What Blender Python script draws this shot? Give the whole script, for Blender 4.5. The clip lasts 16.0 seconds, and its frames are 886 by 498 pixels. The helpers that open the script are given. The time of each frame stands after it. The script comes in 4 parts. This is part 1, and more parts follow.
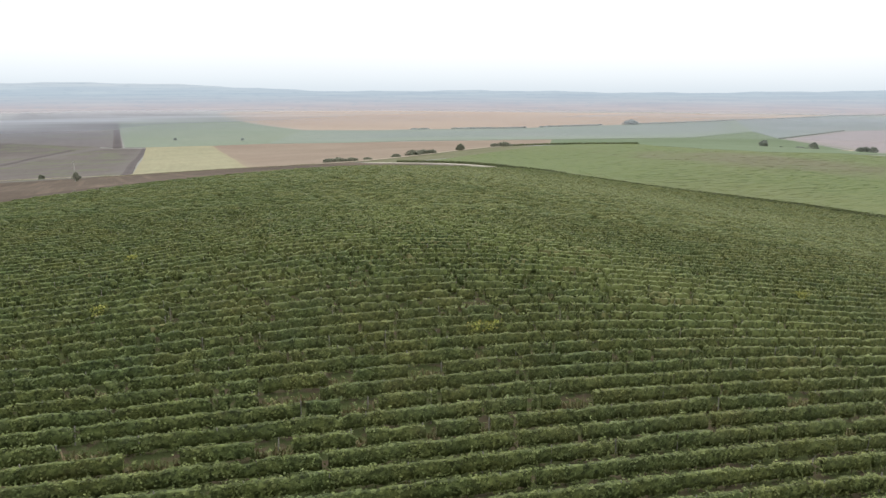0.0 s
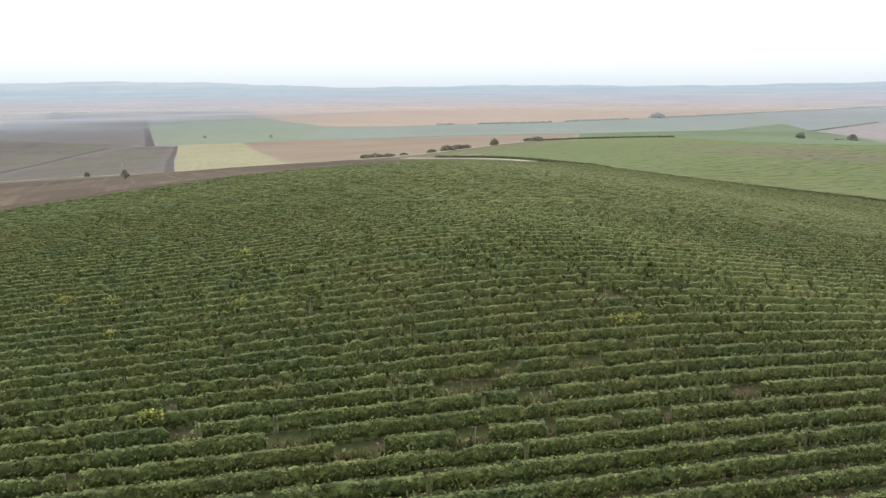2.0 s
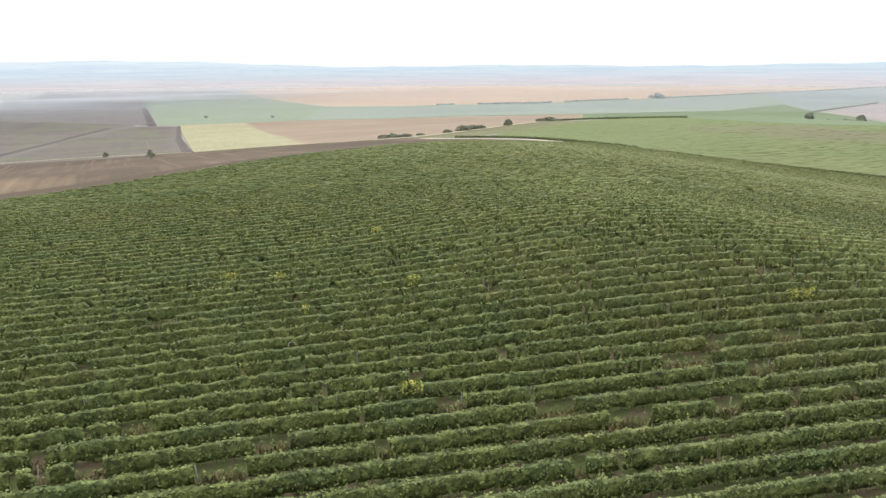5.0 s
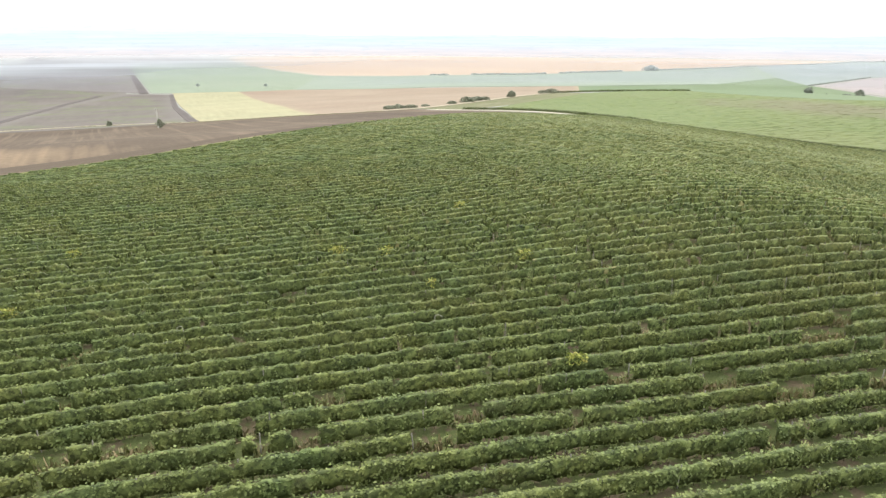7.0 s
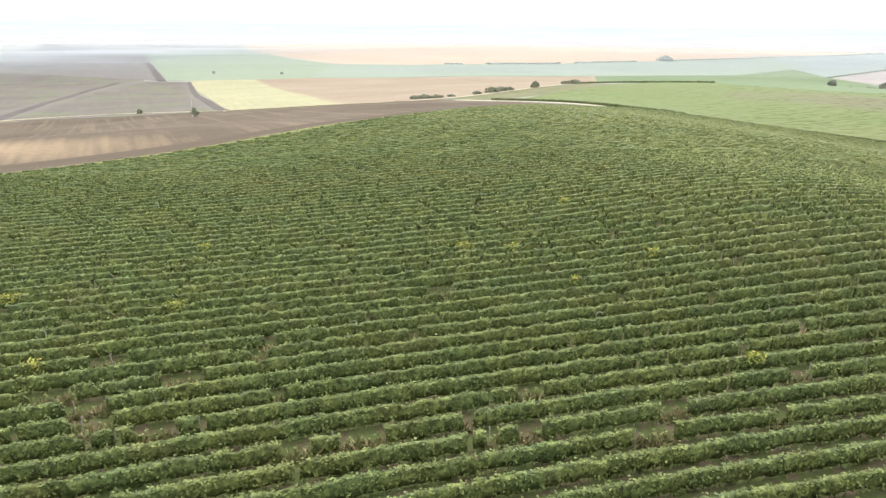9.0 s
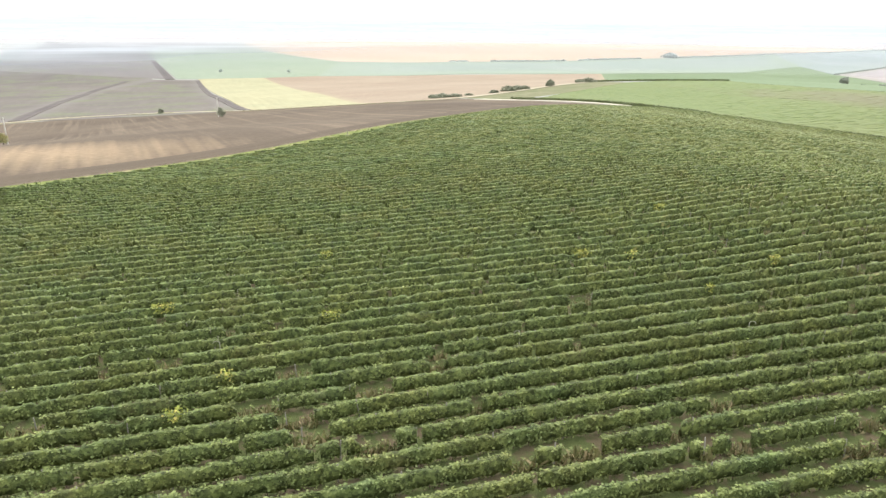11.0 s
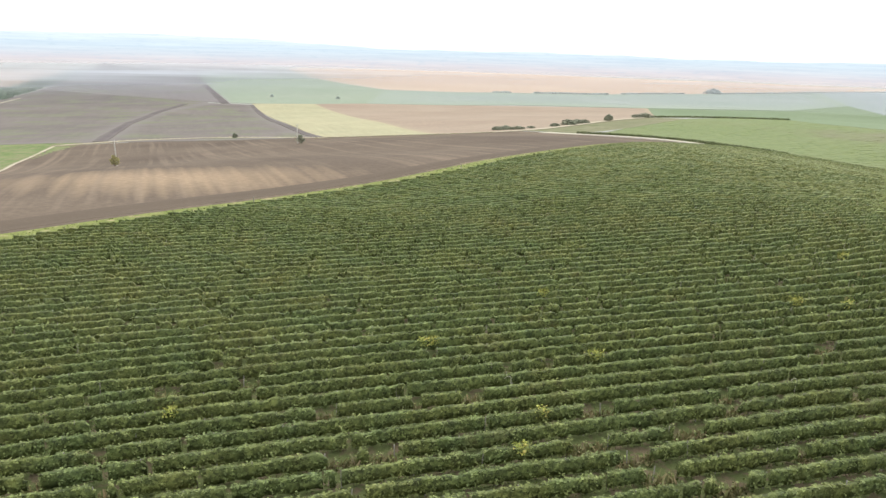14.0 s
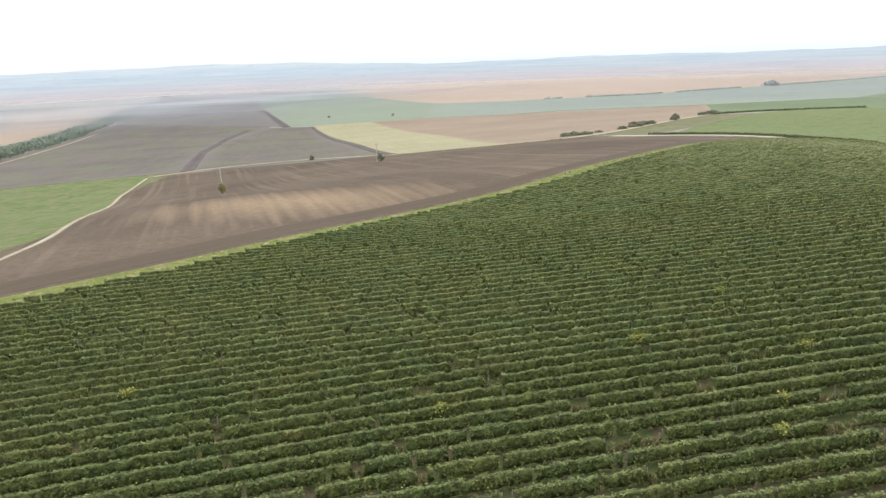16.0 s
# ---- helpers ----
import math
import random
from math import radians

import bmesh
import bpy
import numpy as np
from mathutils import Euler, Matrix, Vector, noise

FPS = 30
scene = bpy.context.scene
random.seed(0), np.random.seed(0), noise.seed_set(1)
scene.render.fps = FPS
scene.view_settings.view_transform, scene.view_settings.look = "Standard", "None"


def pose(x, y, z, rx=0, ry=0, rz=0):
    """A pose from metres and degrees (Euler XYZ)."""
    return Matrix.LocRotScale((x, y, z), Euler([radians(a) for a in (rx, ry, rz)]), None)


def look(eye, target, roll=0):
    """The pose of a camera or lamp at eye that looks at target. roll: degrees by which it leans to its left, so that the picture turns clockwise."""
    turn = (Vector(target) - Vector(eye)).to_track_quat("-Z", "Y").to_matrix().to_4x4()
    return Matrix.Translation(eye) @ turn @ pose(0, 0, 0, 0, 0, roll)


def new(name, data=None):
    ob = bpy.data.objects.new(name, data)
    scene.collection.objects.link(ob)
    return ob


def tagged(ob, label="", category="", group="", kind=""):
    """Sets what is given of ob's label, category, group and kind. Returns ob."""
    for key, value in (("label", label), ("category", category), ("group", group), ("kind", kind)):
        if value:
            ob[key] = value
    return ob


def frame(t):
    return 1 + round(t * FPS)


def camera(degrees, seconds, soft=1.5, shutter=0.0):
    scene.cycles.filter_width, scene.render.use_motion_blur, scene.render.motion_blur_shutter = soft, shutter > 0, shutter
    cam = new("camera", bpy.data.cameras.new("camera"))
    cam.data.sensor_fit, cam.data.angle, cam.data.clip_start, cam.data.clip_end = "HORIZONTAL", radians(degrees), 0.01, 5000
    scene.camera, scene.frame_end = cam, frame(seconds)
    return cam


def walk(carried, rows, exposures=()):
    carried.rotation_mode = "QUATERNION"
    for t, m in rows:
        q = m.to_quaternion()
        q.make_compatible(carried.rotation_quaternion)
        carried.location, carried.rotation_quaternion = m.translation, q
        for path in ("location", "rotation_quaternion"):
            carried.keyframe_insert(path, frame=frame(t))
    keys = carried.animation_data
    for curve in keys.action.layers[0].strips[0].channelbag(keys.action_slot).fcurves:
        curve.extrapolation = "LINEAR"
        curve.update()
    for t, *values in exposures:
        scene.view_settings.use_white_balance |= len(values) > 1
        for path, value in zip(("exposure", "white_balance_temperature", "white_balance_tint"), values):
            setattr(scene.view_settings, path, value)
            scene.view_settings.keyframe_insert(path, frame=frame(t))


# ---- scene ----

cam = camera(66.3, 16.0, soft=1.45)
PATH = [
    (0, (0.000, 0.000, 70.000), (-0.1381, 9.7406, 67.7413), 0.09),
    (0.5, (-3.351, -0.063, 69.930), (-3.5137, 9.6779, 67.6759), -0.11),
    (1, (-6.869, -0.209, 69.876), (-7.0769, 9.5292, 67.6111), -0.01),
    (1.5, (-10.312, -0.455, 69.806), (-10.6100, 9.2776, 67.5263), -0.22),
    (2, (-13.940, -0.789, 69.760), (-14.3975, 8.9276, 67.4394), -0.54),
    (2.5, (-17.407, -1.117, 69.727), (-17.9550, 8.5850, 67.3658), -0.35),
    (3, (-21.054, -1.499, 69.666), (-21.5918, 8.2033, 67.3054), -0.35),
    (3.5, (-24.607, -1.875, 69.641), (-25.0547, 7.8323, 67.2806), -0.44),
    (4, (-28.361, -2.264, 69.644), (-28.7932, 7.4365, 67.2535), -0.84),
    (4.2, (-29.861, -2.430, 69.649), (-30.3031, 7.2666, 67.2446), -0.74),
    (6.3, (-45.656, -4.283, 70.294), (-45.8406, 5.2742, 67.3575), -0.01),
    (6.5, (-47.236, -4.451, 70.339), (-47.4110, 5.1034, 67.3930), -0.01),
    (7, (-51.313, -4.869, 70.627), (-51.4922, 4.6697, 67.6311), 0.19),
    (7.5, (-55.191, -5.267, 70.934), (-55.4151, 4.2580, 67.8976), 0.39),
    (8, (-59.223, -5.746, 71.248), (-59.4922, 3.7622, 68.1623), 0.48),
    (8.5, (-63.113, -6.204, 71.576), (-63.3962, 3.2941, 68.4602), 0.78),
    (9, (-67.220, -6.681, 71.901), (-67.5036, 2.8065, 68.7551), 0.58),
    (9.2, (-68.879, -6.865, 71.979), (-69.1570, 2.6207, 68.8243), 0.28),
    (11.3, (-86.112, -8.452, 73.847), (-86.4053, 1.0218, 70.6605), 0.58),
    (11.5, (-87.810, -8.581, 73.945), (-88.1037, 0.9049, 70.7949), 0.88),
    (12, (-92.129, -8.909, 74.383), (-92.4134, 0.6198, 71.3616), 1.68),
    (12.5, (-96.423, -9.428, 74.751), (-96.8281, 0.1557, 71.9226), 1.77),
    (13, (-101.002, -10.261, 75.121), (-101.6279, -0.6856, 72.3066), 1.94),
    (13.5, (-105.557, -11.421, 75.521), (-106.2226, -1.8424, 72.7266), 2.24),
    (14, (-110.343, -12.995, 75.939), (-111.0733, -3.4252, 73.1294), 1.73),
    (14.5, (-115.038, -14.817, 76.400), (-115.8336, -5.2502, 73.6001), -0.08),
    (15, (-119.877, -16.921, 76.882), (-120.9777, -7.3724, 74.1217), -1.21),
    (15.5, (-124.379, -19.221, 77.293), (-125.7551, -9.6907, 74.5954), -1.94),
    (16, (-128.957, -21.852, 77.562), (-130.4639, -12.3284, 74.9092), -2.35),
]

walk(cam, [(t, look(eye, target, roll)) for t, eye, target, roll in PATH],
     exposures=[(0.0, -0.36, 6330, 10), (2.0, -0.29, 6350, 10), (4.0, -0.13, 6400, 10), (6.5, 0.38, 6480, 8), (8.0, 0.52, 6480, 7), (9.0, 0.56, 6480, 7), (11.5, 0.58, 6450, 7),
                (12.5, 0.38, 6450, 8), (14.5, 0.17, 6400, 9), (16.0, -0.04, 6400, 10)])


# ---------------------------------------------------------------- light
SUN_AZIMUTH, SUN_ELEVATION = 25.0, 58.0      # degrees: compass bearing from +y, height


def sky_world():
    w = bpy.data.worlds.new("overcast_sky")
    scene.world = w
    w.use_nodes = True
    nt = w.node_tree
    nt.nodes.clear()
    out = nt.nodes.new("ShaderNodeOutputWorld")
    add = nt.nodes.new("ShaderNodeAddShader")
    clear = nt.nodes.new("ShaderNodeBackground")
    sky = nt.nodes.new("ShaderNodeTexSky")
    sky.sky_type = "NISHITA"
    sky.sun_disc = False
    sky.sun_elevation = radians(SUN_ELEVATION)
    sky.sun_rotation = radians(SUN_AZIMUTH)
    sky.dust_density = 4.0
    clear.inputs["Strength"].default_value = 0.02
    cloud = nt.nodes.new("ShaderNodeBackground")
    cloud.inputs["Strength"].default_value = 1.0
    co = nt.nodes.new("ShaderNodeTexCoord")
    sep = nt.nodes.new("ShaderNodeSeparateXYZ")
    ramp = nt.nodes.new("ShaderNodeValToRGB")
    e = ramp.color_ramp.elements
    e[0].position, e[0].color = 0.0, (0.98, 1.07, 1.13, 1)
    e[1].position, e[1].color = 1.0, (1.55, 1.57, 1.58, 1)
    for at, c in ((0.02, (1.13, 1.20, 1.24, 1)), (0.05, (1.30, 1.33, 1.35, 1)), (0.10, (1.37, 1.39, 1.40, 1)), (0.25, (1.40, 1.42, 1.43, 1))):
        n = e.new(at)
        n.color = c
    soft = nt.nodes.new("ShaderNodeTexNoise")
    soft.inputs["Scale"].default_value = 2.2
    soft.inputs["Detail"].default_value = 3
    mul = nt.nodes.new("ShaderNodeMixRGB")
    mul.blend_type = "MULTIPLY"
    mul.inputs["Fac"].default_value = 0.06
    ln = nt.links.new
    ln(co.outputs["Generated"], sep.inputs[0])
    ln(sep.outputs["Z"], ramp.inputs["Fac"])
    ln(co.outputs["Generated"], soft.inputs["Vector"])
    ln(ramp.outputs["Color"], mul.inputs["Color1"])
    ln(soft.outputs["Fac"], mul.inputs["Color2"])
    ln(mul.outputs["Color"], cloud.inputs["Color"])
    ln(sky.outputs["Color"], clear.inputs["Color"])
    ln(clear.outputs[0], add.inputs[0])
    ln(cloud.outputs[0], add.inputs[1])
    ln(add.outputs[0], out.inputs["Surface"])


sky_world()
sun_data = bpy.data.lights.new("sun", "SUN")
sun_data.energy, sun_data.angle, sun_data.color = 1.1, radians(20), (1.0, 0.96, 0.90)
a, b = radians(SUN_AZIMUTH), radians(SUN_ELEVATION)
sun = new("sun", sun_data)
sun.matrix_world = look((400 * math.sin(a) * math.cos(b), 400 * math.cos(a) * math.cos(b), 400 * math.sin(b)), (0, 0, 0))


# ---------------------------------------------------------------- terrain
# rounded rises over the plain: x, y, height, spread
HILLS = [
    (0, 100, 63.7, 620),
    (-60, 120, 20.5, 260),
    (200, 450, -12.3, 260),
    (-250, 350, 7.0, 220),
    (150, 150, -10.7, 130),
    (-10, 95, -1.3, 55),
    (-120, 60, -6.4, 90),
    (-90, 200, -3.8, 90),
    (60, 200, 6.6, 90),
    (0, 330, 7.3, 130),
    (-220, 130, 5.6, 120),
    (120, 700, 16.4, 260),
    (-60, 0, 10.7, 120),
    (400, 750, 19.9, 300),
    (120, 320, -5.0, 110),
    (-20, 560, -8.7, 170),
    (-14, 104, 4.6, 30),
    (-70, 95, -1.3, 35),
    (150, 340, -5.7, 90),
    (-165, 165, -4.8, 45),
    (-290, 560, -4.4, 110),
    (-170, 320, -4.5, 60),
    (-330, 330, -10.4, 110),
]
# slight swells and dips of the vineyard slope: x, y, height; all spread alike
SWELLS = [(-185, 35, -0.11), (-185, 65, -0.22), (-185, 100, -0.22), (-150, 35, 0.35), (-150, 65, -0.47), (-115, 35, -0.25), (-115, 100, -0.41),
          (-80, 35, -0.53), (-80, 65, 0.23), (-80, 100, 0.44), (-45, 35, 0.17), (-45, 65, -0.17), (-10, 35, -0.48), (-10, 65, -0.31),
          (-10, 100, -0.14), (25, 35, -0.26), (25, 65, 0.15), (25, 100, 0.59), (60, 35, -0.25), (60, 100, 0.45)]
SWELL_SPREAD = 26.0
PLAIN = -45.0


def height(x, y):
    """Ground level at x, y (numbers or arrays)."""
    x, y = np.asarray(x, float), np.asarray(y, float)
    r = np.hypot(x + 60, y)
    u = np.clip((r - 1500) / 1900, 0, 1)
    v = np.clip((r - 3300) / 1600, 0, 1)
    z = PLAIN - 15 * u * u * (3 - 2 * u) + 88 * v * v
    for hx, hy, h, s in HILLS:
        z = z + h * np.exp(-((x - hx) ** 2 + (y - hy) ** 2) / (2.0 * s * s))
    for hx, hy, h in SWELLS:
        z = z + h * np.exp(-((x - hx) ** 2 + (y - hy) ** 2) / (2.0 * SWELL_SPREAD ** 2))
    return z


def inside(poly, x, y):
    """Which of the points x, y lie in the polygon."""
    hit = np.zeros(np.shape(x), bool)
    for (x0, y0), (x1, y1) in zip(poly, poly[1:] + poly[:1]):
        cross = (y0 > y) != (y1 > y)
        hit ^= cross & (x < (x1 - x0) * (y - y0) / ((y1 - y0) or 1e-9) + x0)
    return hit


def resample(line, n):
    """n points at even steps along a polyline."""
    p = np.array(line, float)
    d = np.concatenate([[0], np.cumsum(np.hypot(*np.diff(p, axis=0).T))])
    t = np.linspace(0, d[-1], n)
    return np.stack([np.interp(t, d, p[:, 0]), np.interp(t, d, p[:, 1])], 1)


def smooth(line, n):
    """The same, with its corners rounded."""
    p = resample(line, n)
    for _ in range(max(2, n // 14)):
        p[1:-1] = 0.25 * p[:-2] + 0.5 * p[1:-1] + 0.25 * p[2:]
    return p


# ---------------------------------------------------------------- materials
GAIN = 1.5


def srgb(r, g, b, k=1.0):
    f = lambda c: (c / 255 / 12.92 if c < 10.3 else ((c / 255 + 0.055) / 1.055) ** 2.4) * k / GAIN
    return (f(r), f(g), f(b), 1.0)


def node(nt, kind, **inputs):
    n = nt.nodes.new(kind)
    for k, v in inputs.items():
        n.inputs[k.replace("_", " ")].default_value = v
    return n


def blank(name, rough=0.9, spec=0.2):
    m = bpy.data.materials.new(name)
    m.use_nodes = True
    nt = m.node_tree
    bs = nt.nodes["Principled BSDF"]
    bs.inputs["Roughness"].default_value = rough
    bs.inputs["Specular IOR Level"].default_value = spec
    return m, nt, bs


def mixed(nt, fac, c1, c2, blend="MIX"):
    n = nt.nodes.new("ShaderNodeMixRGB")
    n.blend_type = blend
    for key, v in (("Fac", fac), ("Color1", c1), ("Color2", c2)):
        if isinstance(v, bpy.types.NodeSocket):
            nt.links.new(v, n.inputs[key])
        else:
            n.inputs[key].default_value = v
    return n.outputs["Color"]


def ranged(nt, value, lo, hi, a=0.0, b=1.0):
    n = nt.nodes.new("ShaderNodeMapRange")
    nt.links.new(value, n.inputs["Value"])
    for k, v in (("From Min", lo), ("From Max", hi), ("To Min", a), ("To Max", b)):
        n.inputs[k].default_value = v
    return n.outputs["Result"]


def noise_at(nt, vec, scale, detail=4.0, rough=0.55):
    n = node(nt, "ShaderNodeTexNoise", Scale=scale, Detail=detail, Roughness=rough)
    nt.links.new(vec, n.inputs["Vector"])
    return n.outputs["Fac"]


def turned(nt, vec, degrees, sx, sy):
    """Position turned about z and stretched, for furrows and tracks."""
    n = nt.nodes.new("ShaderNodeMapping")
    n.vector_type = "TEXTURE"
    n.inputs["Rotation"].default_value = (0, 0, radians(degrees))
    n.inputs["Scale"].default_value = (sx, sy, 1e6)
    nt.links.new(vec, n.inputs["Vector"])
    return n.outputs["Vector"]


def earth(name, c1, c2, patch=0.02, grain=1.5, streak=None, streak_by=0.35, bump=0.3, third=None, third_at=0.62, cross=None, spot=None):
    """Soil, stubble or pasture: patches, grain and, where tilled, furrow streaks (angle, width)."""
    m, nt, bs = blank(name, 0.95, 0.08)
    pos = nt.nodes.new("ShaderNodeNewGeometry").outputs["Position"]
    big = noise_at(nt, pos, patch, 5)
    col = mixed(nt, ranged(nt, big, 0.36, 0.64), c1, c2)
    if third:
        col = mixed(nt, ranged(nt, noise_at(nt, pos, patch * 3.1, 4), third_at, third_at + 0.1), col, third)
    if streak:
        ang, width = streak
        s1 = noise_at(nt, turned(nt, pos, ang, width * 14, width), 1.0, 3)
        s2 = noise_at(nt, turned(nt, pos, ang, width * 60, width * 3.2), 1.0, 3)
        col = mixed(nt, ranged(nt, s1, 0.3, 0.7, 0, streak_by), col, (0.02, 0.017, 0.015, 1), "MIX")
        col = mixed(nt, ranged(nt, s2, 0.45, 0.75, 0, streak_by), col, tuple(min(1, v * 1.35) for v in c2[:3]) + (1,))
    if spot:
        (sx, sy, rx, ry, ang), tint = spot
        mp = nt.nodes.new("ShaderNodeMapping")
        mp.vector_type = "TEXTURE"
        mp.inputs["Location"].default_value = (sx, sy, 0)
        mp.inputs["Rotation"].default_value = (0, 0, radians(ang))
        mp.inputs["Scale"].default_value = (rx, ry, 1e6)
        nt.links.new(pos, mp.inputs["Vector"])
        ln = nt.nodes.new("ShaderNodeVectorMath")
        ln.operation = "LENGTH"
        nt.links.new(mp.outputs[0], ln.inputs[0])
        rough_edge = nt.nodes.new("ShaderNodeMath")
        rough_edge.operation = "ADD"
        nt.links.new(ln.outputs["Value"], rough_edge.inputs[0])
        nt.links.new(ranged(nt, noise_at(nt, turned(nt, pos, 118, 130, 5), 1.0, 2), 0.3, 0.7, -0.34, 0.34), rough_edge.inputs[1])
        col = mixed(nt, ranged(nt, rough_edge.outputs[0], 0.15, 1.45, 0.85, 0.0), col, tint)
    if cross:
        ang, width, tint = cross
        c1_ = noise_at(nt, turned(nt, pos, ang, width * 40, width), 1.0, 2)
        where = noise_at(nt, pos, 0.011, 3)
        both = nt.nodes.new("ShaderNodeMath")
        both.operation = "MULTIPLY"
        nt.links.new(ranged(nt, c1_, 0.5, 0.68), both.inputs[0])
        nt.links.new(ranged(nt, where, 0.38, 0.58, 0.04, 0.32), both.inputs[1])
        col = mixed(nt, both.outputs[0], col, tint)
    fine = noise_at(nt, pos, grain, 5, 0.7)
    col = mixed(nt, 0.75, col, mixed(nt, ranged(nt, fine, 0.25, 0.75), (0.72, 0.72, 0.72, 1), (1.22, 1.22, 1.22, 1)), "MULTIPLY")
    nt.links.new(col, bs.inputs["Base Color"])
    bp = node(nt, "ShaderNodeBump", Strength=bump, Distance=0.3)
    nt.links.new(fine, bp.inputs["Height"])
    nt.links.new(bp.outputs["Normal"], bs.inputs["Normal"])
    return m


def drier_slope(nt, pos):
    """Lighter, sparser leaf on the slope that falls to the scrubby bank, and along the far headland."""
    mp = nt.nodes.new("ShaderNodeMapping")
    mp.vector_type = "TEXTURE"
    mp.inputs["Location"].default_value = (105, 258, 0)
    mp.inputs["Rotation"].default_value = (0, 0, radians(-35))
    mp.inputs["Scale"].default_value = (205, 185, 1e6)
    nt.links.new(pos, mp.inputs["Vector"])
    ln = nt.nodes.new("ShaderNodeVectorMath")
    ln.operation = "LENGTH"
    nt.links.new(mp.outputs[0], ln.inputs[0])
    ad = nt.nodes.new("ShaderNodeMath")
    ad.operation = "ADD"
    nt.links.new(ln.outputs["Value"], ad.inputs[0])
    nt.links.new(ranged(nt, noise_at(nt, pos, 0.03, 4), 0.3, 0.7, -0.25, 0.25), ad.inputs[1])
    return ranged(nt, ad.outputs[0], 0.5, 1.2, 0.72, 0.0)


def leafage(name, dark, mid, light, odd, patch=0.02, odd_at=0.93):
    """Leaves: each one has its own shade; whole stretches turn drier."""
    m, nt, bs = blank(name, 0.6, 0.25)
    geo = nt.nodes.new("ShaderNodeNewGeometry")
    ramp = nt.nodes.new("ShaderNodeValToRGB")
    e = ramp.color_ramp.elements
    e[0].position, e[0].color = 0.0, dark
    e[1].position, e[1].color = 1.0, odd
    for at, c in ((0.45, mid), (odd_at - 0.08, light), (odd_at, odd)):
        e.new(at).color = c
    nt.links.new(geo.outputs["Random Per Island"], ramp.inputs["Fac"])
    dry = ranged(nt, noise_at(nt, geo.outputs["Position"], patch, 4), 0.5, 0.72, 0, 0.5)
    col = mixed(nt, dry, ramp.outputs["Color"], mixed(nt, 0.5, light, odd))
    col = mixed(nt, drier_slope(nt, geo.outputs["Position"]), col, mixed(nt, 0.25, tuple(1.03 * v for v in light[:3]) + (1,), odd))
    spot = noise_at(nt, geo.outputs["Position"], 0.35, 3)
    col = mixed(nt, 0.55, col, mixed(nt, ranged(nt, spot, 0.3, 0.7), (0.62, 0.62, 0.62, 1), (1.3, 1.3, 1.25, 1)), "MULTIPLY")
    nt.links.new(col, bs.inputs["Base Color"])
    return m


def worn_crest(nt, pos):
    """Where the second vineyard is thin and brown, along its crest."""
    mp = nt.nodes.new("ShaderNodeMapping")
    mp.vector_type = "TEXTURE"
    mp.inputs["Location"].default_value = (255, 555, 0)
    mp.inputs["Rotation"].default_value = (0, 0, radians(-38))
    mp.inputs["Scale"].default_value = (120, 55, 1e6)
    nt.links.new(pos, mp.inputs["Vector"])
    ln = nt.nodes.new("ShaderNodeVectorMath")
    ln.operation = "LENGTH"
    nt.links.new(mp.outputs[0], ln.inputs[0])
    ad = nt.nodes.new("ShaderNodeMath")
    ad.operation = "ADD"
    nt.links.new(ln.outputs["Value"], ad.inputs[0])
    nt.links.new(ranged(nt, noise_at(nt, pos, 0.04, 4), 0.3, 0.7, -0.35, 0.35), ad.inputs[1])
    return ranged(nt, ad.outputs[0], 0.3, 1.3, 0.7, 0.0)


